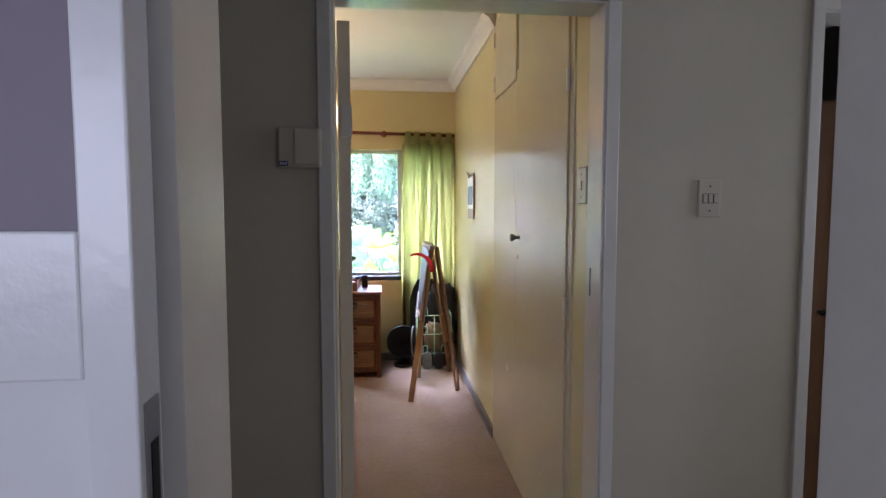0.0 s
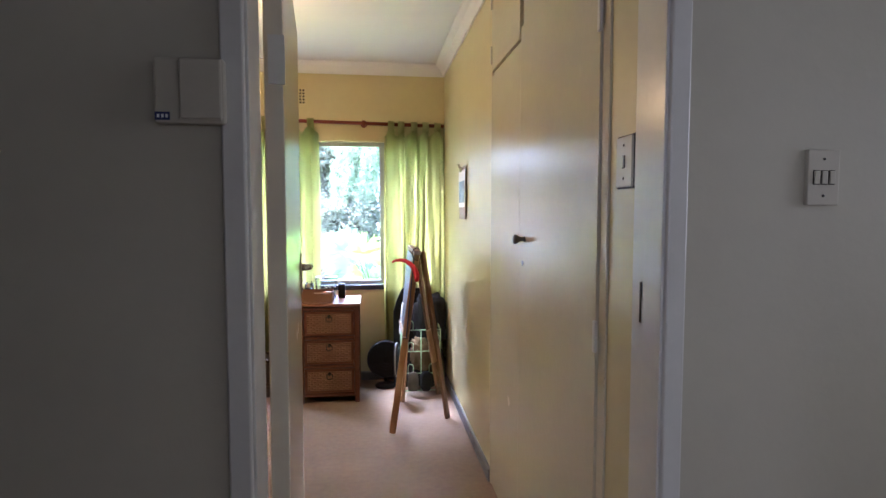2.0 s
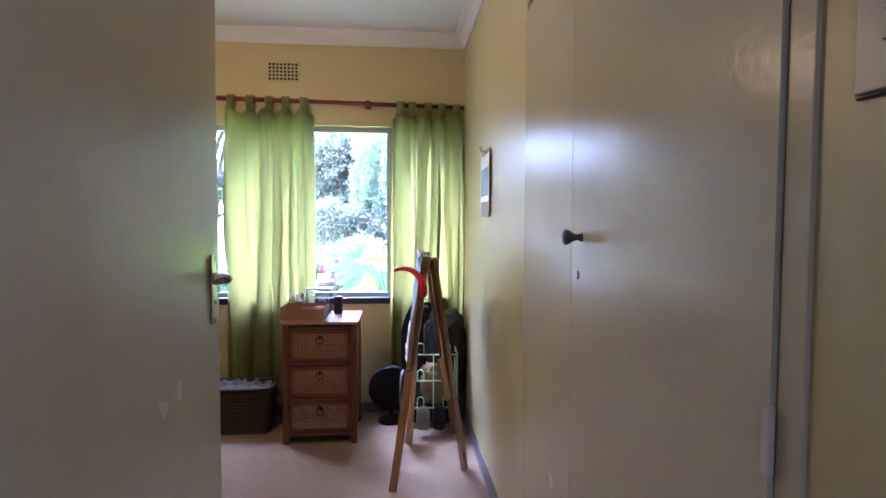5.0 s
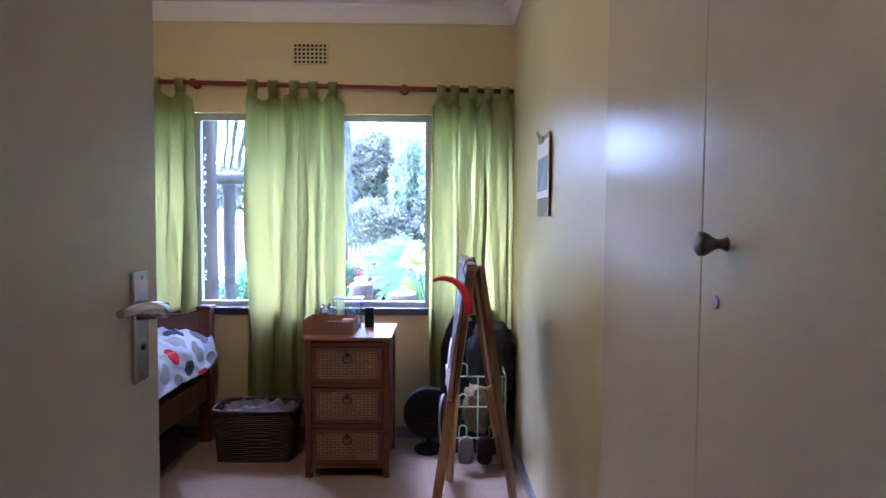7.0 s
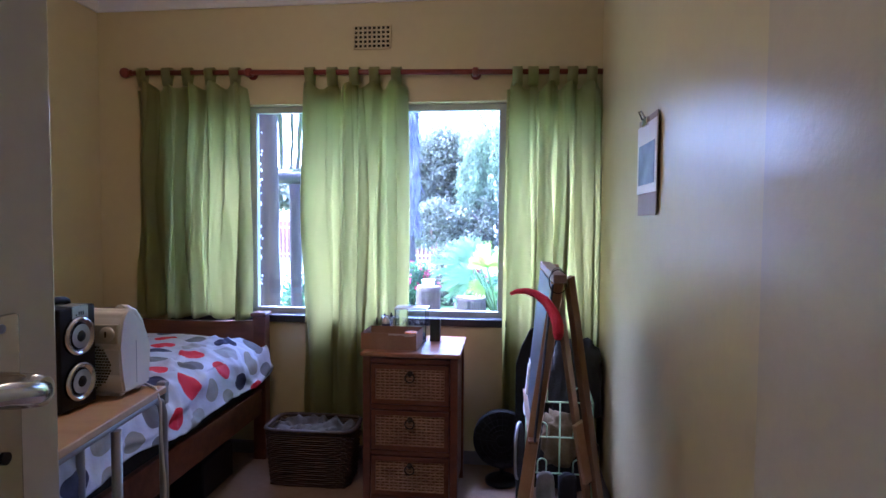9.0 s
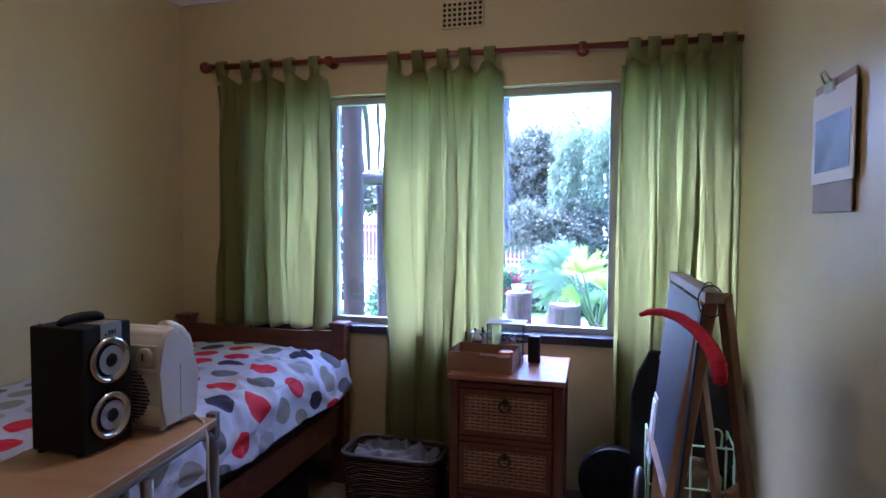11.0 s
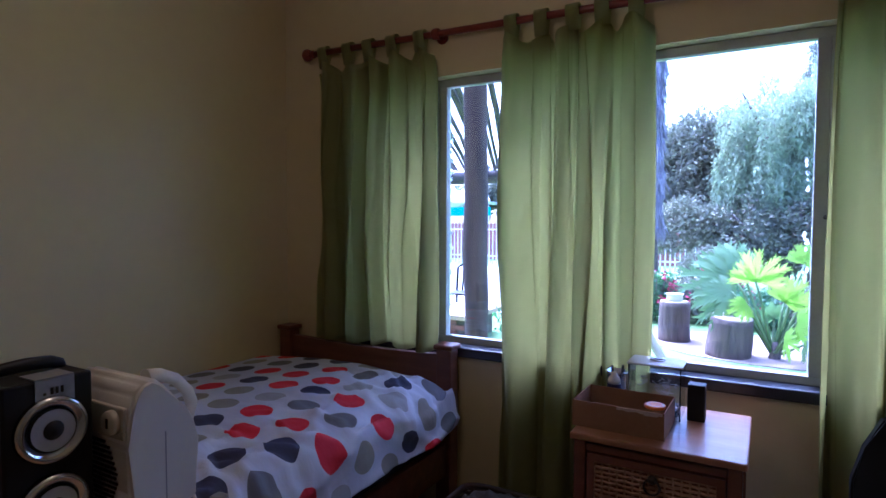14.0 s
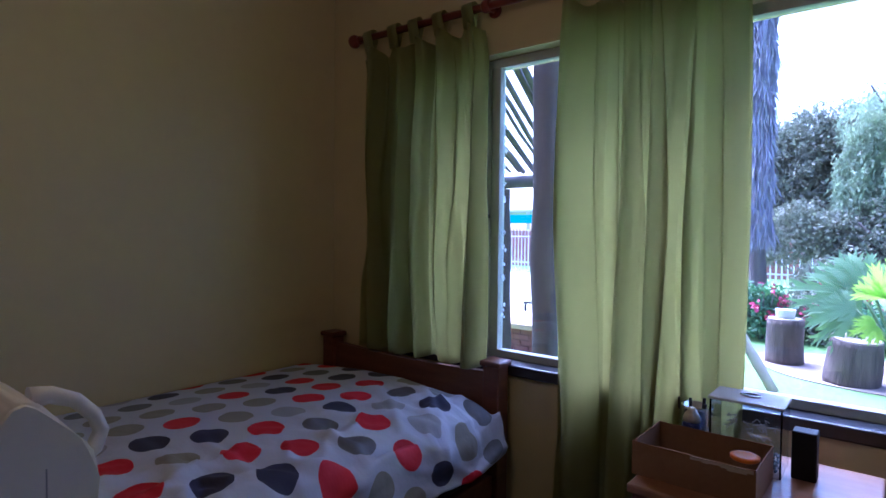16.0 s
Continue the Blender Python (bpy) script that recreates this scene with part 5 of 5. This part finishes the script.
M["pale_roof"] = mat("pale_sheet_roof", (0.5, 0.58, 0.62), 0.5, noise=0.1, scale=1)
M["paving"] = mat("pale_concrete_paving", (0.33, 0.31, 0.30), 0.85, noise=0.15, scale=1, fine=0.1)
nr = np.random.default_rng(7)

solid("ground", [(-300, 300, 3.85, 600, -0.5, G)], "lawn", label="green garden lawn reaching into the distance", category="ground")
bm = bmesh.new()
ring = [bm.verts.new((0.05 + (1.25 + 0.12 * math.sin(3 * a)) * math.cos(a) * 1.05, 9.65 + (1.0 + 0.10 * math.cos(2 * a + 1)) * math.sin(a), G + 0.012)) for a in [2 * math.pi * k / 40 for k in range(40)]]
bm.faces.new(ring)
for v in list(bmesh.ops.extrude_face_region(bm, geom=bm.faces[:])["geom"]):
    if isinstance(v, bmesh.types.BMVert):
        v.co.z -= 0.03
mesh("sand_patch", bm, "sand", None, "pale sandy clearing round the log stools", "structure", "ground")
solid("driveway", [(-24, -2.6, 10.6, 20.5, G - 0.05, G + 0.01)], "paving", label="pale concrete driveway before the fence", category="pavement")


def leaves(name, pts, length, width, material, parent=None, label="", droop=0.5, category="", kind="stuff"):
    """Many small pointed leaves at the points, as one mesh."""
    n = len(pts)
    d = nr.normal(size=(n, 3))
    d[:, 2] -= droop * 2
    d /= np.linalg.norm(d, axis=1)[:, None]
    u = nr.normal(size=(n, 3))
    u -= d * (u * d).sum(1)[:, None]
    u /= np.linalg.norm(u, axis=1)[:, None]
    L = length * nr.uniform(0.6, 1.3, (n, 1))
    W = width * nr.uniform(0.7, 1.3, (n, 1))
    a, b, c, e = pts, pts + d * L * 0.5 + u * W * 0.5, pts + d * L, pts + d * L * 0.5 - u * W * 0.5
    co = np.stack([a, b, c, e], 1).reshape(-1, 3)
    me = bpy.data.meshes.new(name)
    me.from_pydata(co.tolist(), [], np.arange(4 * n).reshape(-1, 4).tolist())
    me.materials.append(M[material])
    ob = new(name, me)
    if parent:
        ob.parent = parent
    return tagged(ob, label, category, "", kind)


def strand_points(cx, cy, cz, rx, ry, rz, strands, per, drop, spread):
    th = nr.uniform(0, 2 * math.pi, strands)
    ph = np.arccos(nr.uniform(-0.5, 1, strands))
    rr = nr.uniform(0.55, 1.05, strands) ** 0.6
    lump = 1 + 0.16 * np.sin(3 * th + 1) * np.sin(4 * ph) + 0.08 * np.sin(7 * th)
    x = cx + rx * rr * lump * np.sin(ph) * np.cos(th)
    y = cy + ry * rr * lump * np.sin(ph) * np.sin(th)
    z = cz + rz * rr * lump * np.cos(ph)
    t = nr.uniform(0, 1, (strands, per))
    dl = drop * nr.uniform(0.4, 1.2, (strands, 1))
    X = x[:, None] + spread * nr.normal(size=(strands, per)) * (0.4 + t)
    Y = y[:, None] + spread * nr.normal(size=(strands, per)) * (0.4 + t)
    Z = z[:, None] - t * dl + 0.04 * nr.normal(size=(strands, per))
    return np.stack([X, Y, Z], -1).reshape(-1, 3)


def tree(name, x, y, h, crowns, material, label, length, width, droop, strands, per, drop, spread, trunk=0.12):
    t = thing(name, (0, 0, 0), label, "tree")
    bm = bmesh.new()
    tube(bm, [(x, y, G - 0.1), (x + 0.1, y, G + h * 0.3), (x - 0.05, y + 0.1, G + h * 0.6)], [trunk, trunk * 0.8, trunk * 0.5], 10)
    rng = random.Random(int(x * 10) + 50)
    for cx, cy, cz, rx, ry, rz in crowns:
        for k in range(4):
            tube(bm, [(x, y, G + h * 0.35), ((x + cx) / 2 + rng.uniform(-0.2, 0.2), (y + cy) / 2, (G + h * 0.4 + cz) / 2 + 0.2), (cx + rng.uniform(-0.6, 0.6) * rx, cy + rng.uniform(-0.5, 0.5) * ry, cz + rng.uniform(-0.1, 0.7) * rz)], [trunk * 0.5, trunk * 0.3, 0.02], 7)
    part("trunk", bm, "bark", t)
    P = np.concatenate([strand_points(*c, strands, per, drop, spread) for c in crowns])
    leaves("crown", P, length, width, material, t, droop=droop)


tree("pepper_tree", 0.3, 16.3, 5.0, [(0.15, 16, 3.3, 1.0, 1.0, 1.35), (-0.45, 15.8, 2.5, 0.5, 0.6, 1.0), (0.3, 15.6, 2.3, 0.7, 0.6, 0.9), (1.2, 16.2, 3.3, 0.9, 1.0, 1.6), (2.4, 16.5, 3.1, 1.0, 1.0, 1.6)], "leaf_light", "tall pale green weeping pepper tree behind the garden bed", 0.13, 0.035, 0.9, 420, 26, 0.9, 0.05)
tree("dark_tree", -1.6, 17.0, 4.2, [(-1.35, 16.8, 3.0, 1.0, 0.8, 1.15), (-1.3, 16.6, 2.0, 1.1, 0.6, 0.8), (-2.3, 17.2, 2.8, 0.8, 0.8, 1.2), (-0.5, 17.0, 2.9, 0.8, 0.8, 1.3)], "leaf_dark", "dense dark green tree behind the lawn", 0.11, 0.05, 0.1, 460, 24, 0.35, 0.12)
tree("hedge_tree", 0.4, 15.0, 2.4, [(-1.4, 15.2, 1.2, 0.9, 0.5, 0.8), (-0.2, 15.1, 0.95, 0.9, 0.5, 0.95), (1.1, 15.1, 1.0, 0.9, 0.5, 1.0), (2.3, 15.1, 1.0, 0.9, 0.5, 1.0)], "leaf_dark", "low dark shrub tree under the taller trees", 0.09, 0.045, 0.0, 340, 22, 0.25, 0.10)
tree("cypress", 1.15, 18.5, 6, [(1.15, 18.5, 3.4, 0.4, 0.4, 2.4)], "leaf_dark", "slim dark cypress rising behind the trees", 0.14, 0.04, -0.6, 420, 20, 0.3, 0.06)
tree("far_tree", -9, 30, 5, [(-9, 30, 3.2, 2.2, 1.4, 1.6), (-13, 31, 3.0, 2.4, 1.4, 1.4), (-5, 30, 3.0, 2.2, 1.4, 1.6)], "leaf_dark", "far green trees beyond the fence", 0.3, 0.14, 0.1, 260, 20, 0.5, 0.2)


def palm():
    p = thing("palm_tree", (0, 0, 0), "shaggy grey palm trunk hung with dry fronds", "tree")
    bm = bmesh.new()
    n = 14
    tube(bm, [(-1.83 + 0.03 * math.sin(k), 13, G - 0.1 + 0.42 * k) for k in range(n)], [0.15 - 0.003 * k for k in range(n)], 12)
    part("trunk", bm, "bark", p)
    th = nr.uniform(0, 2 * math.pi, 9000)
    z = nr.uniform(1.3, 5.4, 9000)
    r = 0.13 + 0.09 * nr.uniform(0, 1, 9000) + 0.03 * np.sin(z * 6 + 2 * th)
    leaves("dry_fronds", np.stack([-1.83 + r * np.cos(th), 13 + r * np.sin(th), z], -1), 0.34, 0.022, "dry", p, "dry grey hanging fronds", droop=3.0)


M["dry"] = mat("dry_frond_grey", (0.36, 0.33, 0.38), 0.9, noise=0.4, scale=6, fine=0.3)
palm()


def stump(x, y, r, h, label, tilt=0):
    s = thing("log_stool", pose(x, y, G, tilt, tilt, 0), label, "stump", "log stools on the sand")
    bm = bmesh.new()
    rings = []
    for k in range(9):
        z = h * k / 8
        rr = r * (1.06 - 0.10 * k / 8)
        rings.append([bm.verts.new((rr * (1 + 0.03 * math.sin(17 * a) * math.sin(3 * a) + 0.09 * noise.noise(Vector((math.cos(a) * 2 + x, math.sin(a) * 2, z * 3)))) * math.cos(a), rr * (1 + 0.05 * noise.noise(Vector((math.cos(a) * 2 + x, math.sin(a) * 2, z * 3)))) * math.sin(a), z)) for a in [2 * math.pi * i / 28 for i in range(28)]])
    for q, w in zip(rings, rings[1:]):
        for i in range(28):
            f = bm.faces.new((q[i], q[(i + 1) % 28], w[(i + 1) % 28], w[i]))
            f.smooth = True
    bm.faces.new(list(reversed(rings[0])))
    bm.faces.new(rings[-1])
    part("bark", bm, "stump_bark", s)
    part("cut_top", lathe(bmesh.new(), [(r * 0.90, h), (r * 0.90, h + 0.012), (r * 0.8, h + 0.016), (0.01, h + 0.016)], (0, 0, 0), "z", 28), "cut_wood", s, "pale sawn top")


stump(-0.93, 9.72, 0.20, 0.53, "grey log stool with a white tin on top")
stump(-0.235, 9.08, 0.245, 0.48, "grey log stool with pale sawn top", 5)
mesh("white_tin", lathe(bmesh.new(), [(0.10, 0), (0.11, 0.09), (0.115, 0.10), (0.105, 0.10), (0.09, 0.02)], (-0.93, 9.72, G + 0.547), "z", 20), "fence", None, "white tin bowl standing on the log stool", "", "bowl")


def finger_leaf(bm, base, axis, facing, reach, rng, fan=1.45, fingers=9):
    """A broad leaf cut into long toothed fingers that spread from its stalk's end."""
    ax = Vector(axis).normalized()
    nrm = Vector(facing)
    nrm = (nrm - ax * nrm.dot(ax)).normalized()
    side = ax.cross(nrm).normalized()
    base = Vector(base)
    for k in range(fingers):
        u = 2 * k / (fingers - 1) - 1
        ang = u * fan + rng.uniform(-0.06, 0.06)
        d = ax * math.cos(ang) + side * math.sin(ang)
        acr = nrm.cross(d).normalized()
        ln = reach * (1 - 0.38 * abs(u) ** 1.5) * rng.uniform(0.88, 1.08)
        wd = reach * rng.uniform(0.06, 0.095)
        lift = rng.uniform(-0.1, 0.12)
        prev = None
        steps = 6
        for i in range(steps + 1):
            v = i / steps
            c = base + d * ln * v + nrm * ln * (lift * v - 0.1 * v * v) - Vector((0, 0, 1)) * ln * 0.22 * v * v
            h = wd * (0.35 + 1.5 * v - 1.75 * v * v) if i < steps else 0.002
            pair = (bm.verts.new(c + acr * h), bm.verts.new(c - acr * h))
            if prev:
                bm.faces.new((prev[0], prev[1], pair[1], pair[0]))
                if 2 <= i < steps:
                    for sgn, e0, e1 in ((1, prev[0], pair[0]), (-1, prev[1], pair[1])):
                        t = bm.verts.new(e1.co + acr * sgn * wd * rng.uniform(0.9, 1.5) + d * ln * 0.13)
                        bm.faces.new((e0, t, e1) if sgn > 0 else (e1, t, e0))
            prev = pair


def philodendron(x, y, label, seed, blades):
    """Each blade: where its stalk ends (from the plant's foot), the way its midrib points, reach and leaf colour."""
    rng = random.Random(seed)
    p = thing("philodendron", (x, y, G), label, "plant")
    part("stem", tube(bmesh.new(), [(0, 0, -0.05), (0.03, 0, 0.10), (0.0, 0.02, 0.2)], [0.07, 0.06, 0.05], 10), "bark", p)
    for (jx, jy, jz), (ax, ay, az), reach, mt in blades:
        part("leaf_stalk", tube(bmesh.new(), [(jx * 0.05, jy * 0.05, 0.08), (jx * 0.35, jy * 0.3, jz * 0.4), (jx * 0.75, jy * 0.7, jz * 0.8), (jx, jy, jz)], [0.024, 0.020, 0.016, 0.011], 7), "stalk_green", p)
        bm = bmesh.new()
        finger_leaf(bm, (jx, jy, jz), (ax, ay, az), (0.1, -1.0, 0.45), reach, rng)
        part("leaf", bm, mt, p)


# Paler copy of leaf_blue, with the strong daylight on these leaves in its colour.
M["leaf_blue_lit"] = translucent(mat("lit_green_broad_leaves", (0.15, 0.24, 0.11), 0.55, spec=0.25, noise=0.3, scale=5, fine=0.12), (0.2, 0.36, 0.12), 0.3)
M["stalk_green"] = mat("dull_green_stalk", (0.11, 0.17, 0.05), 0.5, noise=0.2, scale=8)
philodendron(0.24, 9.15, "tall lime and blue-green philodendron with deeply cut leaves on long stalks", 5, [
    ((-0.20, -0.10, 0.92), (0.12, -0.25, 0.9), 0.50, "leaf_lime"), ((0.10, 0.05, 0.68), (0.35, -0.3, 0.55), 0.42, "leaf_lime"),
    ((0.42, 0.10, 0.95), (0.75, -0.1, 0.35), 0.52, "leaf_lime"), ((0.30, 0.25, 1.12), (0.3, 0.2, 0.6), 0.42, "leaf_lime"),
    ((-0.42, 0.10, 0.92), (-0.95, -0.15, 0.30), 0.68, "leaf_blue_lit"), ((-0.38, 0.25, 1.05), (-0.8, 0.1, 0.45), 0.62, "leaf_blue_lit"),
    ((-0.45, -0.05, 0.78), (-0.85, -0.3, -0.25), 0.55, "leaf_blue_lit"), ((-0.28, -0.2, 0.66), (-0.5, -0.5, -0.1), 0.26, "leaf_lime"),
    ((0.22, -0.25, 0.50), (0.6, -0.5, 0.2), 0.34, "leaf_lime"), ((0.10, -0.3, 0.28), (0.3, -0.6, 0.25), 0.30, "leaf_lime"),
    ((0.55, 0.0, 0.62), (0.9, -0.3, 0.0), 0.46, "leaf_blue_lit"), ((0.62, 0.2, 0.85), (0.9, 0.1, 0.3), 0.5, "leaf_blue_lit"),
    ((0.0, 0.2, 0.45), (-0.2, -0.3, 0.5), 0.32, "leaf_blue_lit"), ((0.30, -0.1, 0.22), (0.8, -0.4, 0.1), 0.30, "leaf_blue_lit")])
philodendron(1.25, 9.7, "second broad-leaved philodendron with deeply cut lime leaves", 9, [
    ((-0.30, -0.1, 0.85), (-0.5, -0.3, 0.6), 0.50, "leaf_lime"), ((0.1, 0.0, 1.05), (0.1, -0.2, 0.9), 0.5, "leaf_lime"),
    ((0.35, 0.1, 0.85), (0.8, -0.1, 0.4), 0.5, "leaf_blue_lit"), ((-0.35, 0.1, 0.55), (-0.8, -0.3, 0.1), 0.45, "leaf_lime"),
    ((0.2, -0.2, 0.55), (0.5, -0.5, 0.1), 0.4, "leaf_blue_lit"), ((-0.1, -0.25, 0.4), (-0.2, -0.6, 0.2), 0.36, "leaf_lime")])


def shrub(name, x, y, r, h, mt, label, flowers=0, seed=1):
    s = thing(name, (x, y, G), label, "shrub")
    rng = random.Random(seed)
    bm = bmesh.new()
    for k in range(9):
        a = rng.uniform(0, 6.28)
        tube(bm, [(0, 0, -0.02), (0.5 * r * math.cos(a), 0.5 * r * math.sin(a), h * 0.5), (0.85 * r * math.cos(a), 0.85 * r * math.sin(a), h * 0.85)], [0.02, 0.012, 0.005], 6)
    part("stems", bm, "bark", s)
    P = strand_points(0, 0, h * 0.5, r, r * 0.7, h * 0.5, 170, 16, h * 0.3, 0.06)
    P[:, 2] = np.maximum(P[:, 2], 0.03)
    leaves("foliage", P, 0.09, 0.04, mt, s, droop=0.0)
    if flowers:
        C = strand_points(0, -0.1, h * 0.6, r, r * 0.8, h * 0.55, flowers, 16, 0.02, 0.028)
        leaves("flowers", C, 0.055, 0.05, "pink", s, "clusters of pink flowers", droop=0.0)


for k, (x, y, r, h, fl) in enumerate(((-2.1, 11.6, 0.5, 0.75, 9), (-1.45, 11.3, 0.45, 0.85, 11), (-0.75, 11.6, 0.5, 0.75, 8), (-0.1, 11.3, 0.45, 0.6, 8), (0.6, 11.7, 0.5, 0.7, 5), (1.4, 11.6, 0.5, 0.8, 4))):
    shrub("flower_bush", x, y, r, h, "leaf_blue" if k % 2 else "leaf_dark", "leafy garden bush dotted with pink flowers" if k != 3 else "low garden bush with pink flowers behind the stools", fl, k)
shrub("green_bush", -2.25, 8.2, 0.5, 0.95, "leaf_blue", "green leafy bush growing behind the pergola post", 0, 21)
shrub("green_bush", -0.75, 13.2, 0.6, 1.3, "leaf_dark", "tall dark leafy bush before the trees", 0, 22)
shrub("green_bush", -4.6, 6.0, 0.5, 1.5, "leaf_blue", "green leafy bush beside the patio", 0, 23)
tagged(mesh("plant_pot", lathe(bmesh.new(), [(0.12, 0), (0.17, 0.28), (0.185, 0.29), (0.185, 0.32), (0.16, 0.32), (0.11, 0.03)], (-1.32, 8.05, G), "z", 22), "leaf_blue", None, "glazed grey-green plant pot on the lawn", "", "plant pot"))


def gum_pole(name, a, b, r, label, bend=0.02, seed=1, mt="pole_wood", cat="post"):
    rng = random.Random(seed)
    a, b = Vector(a), Vector(b)
    pts = [a.lerp(b, k / 8) + Vector((rng.uniform(-bend, bend), rng.uniform(-bend, bend), 0)) * (1 if 0 < k < 8 else 0) for k in range(9)]
    return mesh(name, tube(bmesh.new(), pts, [r * rng.uniform(0.93, 1.07) for _ in pts], 14), mt, None, label, "", cat)


gum_pole("pergola_post", (-1.535, 4.87, G), (-1.565, 4.87, 2.55), 0.08, "thick weathered gum-pole post standing outside the window", 0.008, 1)
gum_pole("pergola_post", (-2.33, 7.5, G), (-2.33, 7.5, 1.80), 0.075, "weathered gum-pole post at the pergola's outer side", 0.01, 2)
gum_pole("pergola_post", (-3.50, 7.5, G), (-3.55, 7.5, 1.80), 0.075, "dark weathered gum-pole post beside the bench", 0.01, 3)
gum_pole("pergola_post", (-6.2, 7.5, G), (-6.2, 7.5, 1.80), 0.075, "far weathered gum-pole post of the pergola", 0.01, 4)
gum_pole("pergola_beam", (-6.6, 7.5, 1.88), (-1.6, 7.5, 1.88), 0.075, "long round gum-pole beam carrying the laths", 0.01, 5, "lath", "beam")
gum_pole("pergola_beam", (-6.6, 4.87, 2.45), (-1.4, 4.87, 2.6), 0.07, "round gum-pole beam near the house", 0.01, 6, "lath", "beam")
gum_pole("leaning_pole", (-0.80, 8.15, G), (-1.42, 8.15, 0.85), 0.05, "smooth grey pole leaning in the garden", 0.004, 7, "cut_wood", "pole")


def pergola_roof():
    p = thing("pergola_roof", (0, 0, 0), "roof of uneven dark laths laid over the beams", "pergola")
    rng = random.Random(12)
    x = -6.6
    while x < -1.3:
        r = rng.uniform(0.016, 0.03)
        x0p = x + rng.uniform(-0.03, 0.03)
        pts = []
        for k in range(7):
            u = k / 6
            y = 3.95 + 3.75 * u
            pts.append((x0p + 0.75 - 1.35 * u + 0.05 * math.sin(3 * u + x * 3) + rng.uniform(-0.012, 0.012), y, 2.62 - 0.62 * u + 0.03 * math.sin(4 * u + x * 5)))
        part("lath", tube(bmesh.new(), pts, [r * rng.uniform(0.8, 1.1) for _ in pts], 6), "lath", p)
        x += rng.uniform(0.06, 0.115)


pergola_roof()


def bench():
    b = thing("low_brick_bench", (-4.3, 8.6, G), "low brick bench with a pale orange slab top", "bench")
    part("slab", boxes((-1.1, 1.05, -0.55, 0.55, 0.30, 0.37), bevel=0.01), "slab", b)
    part("base", boxes((-1.0, 0.95, -0.42, 0.45, 0, 0.30)), "dark_base", b)
    k = 0
    for row in range(4):
        for i in range(9):
            x = -1.0 + 0.217 * i + (0.1 if row % 2 else 0)
            if x + 0.2 < 0.95:
                part("brick", boxes((x, x + 0.205, -0.44, -0.421, 0.005 + row * 0.073, 0.068 + row * 0.073), bevel=0.003), "brick_red", b)


M["slab"] = mat("pale_orange_slab", (0.55, 0.40, 0.26), 0.8, noise=0.15, scale=3, fine=0.08)
M["dark_base"] = mat("dark_mortar", (0.12, 0.1, 0.09), 0.9, noise=0.2, scale=5)
bench()


def garden_chair():
    c = thing("garden_chair", (-4.15, 9.6, G), "dark metal garden chair behind the bench", "chair")
    for x in (-0.2, 0.2):
        for y in (-0.2, 0.2):
            part("leg", tube(bmesh.new(), [(x, y, 0), (x, y, 0.45)], 0.018, 8), "black_plastic", c)
    part("seat", boxes((-0.23, 0.23, -0.23, 0.23, 0.45, 0.48), bevel=0.01), "black_plastic", c)
    bm = bmesh.new()
    tube(bm, [(-0.2, 0.2, 0.47), (-0.21, 0.26, 0.85), (-0.1, 0.27, 0.93), (0.1, 0.27, 0.93), (0.21, 0.26, 0.85), (0.2, 0.2, 0.47)], 0.02, 8)
    for x in (-0.1, 0, 0.1):
        tube(bm, [(x, 0.21, 0.47), (x, 0.265, 0.92)], 0.014, 8)
    part("backrest", bm, "black_plastic", c)


garden_chair()


def palisade():
    f = thing("palisade_fence", (0, 21.0, G), "long white steel palisade fence", "fence")
    k = 0
    xs = [-19.5 + 0.15 * i for i in range(160)]
    for i, x in enumerate(xs):
        bm = bmesh.new()
        box(bm, x - 0.028, x + 0.028, -0.006, 0.006, 0.06, 1.62)
        vs = [v for v in bm.verts if v.co.z > 1.6]
        for v in vs:
            v.co.x = x + (v.co.x - x) * 0.2
            v.co.z += 0.06
        part("slat", bm, "fence", f)
    for z in (0.35, 1.35):
        part("rail", boxes((-19.6, 4.6, 0.008, 0.045, z, z + 0.05)), "fence", f)


palisade()
mesh("brick_wall", boxes((-22, 10, 24.5, 24.75, G, 1.35)), "brick_red", None, "red brick boundary wall across the street", "", "wall")


def carport():
    c = thing("carport", (-16.5, 29, G), "pale sheet-roofed carport with a teal edge", "carport")
    part("roof", boxes((-6, 4.5, -1.5, 3.5, 2.60, 2.72)), "pale_roof", c)
    bm = bmesh.new()
    vs = [bm.verts.new(v) for v in ((-6, -1.5, 2.72), (4.5, -1.5, 2.72), (3.0, 1.2, 3.6), (-4.5, 1.2, 3.6))]
    bm.faces.new(vs)
    bmesh.ops.solidify(bm, geom=bm.faces[:], thickness=0.05)
    part("roof_slope", bm, "pale_roof", c)
    part("fascia", boxes((-6.05, 4.55, -1.56, -1.502, 2.0, 2.45)), "teal", c, "teal painted fascia")
    for x in (-5.5, -2, 1.5, 4.3):
        part("post", boxes((x - 0.06, x + 0.06, -1.45, -1.33, 0, 2.6)), "fence", c)


carport()
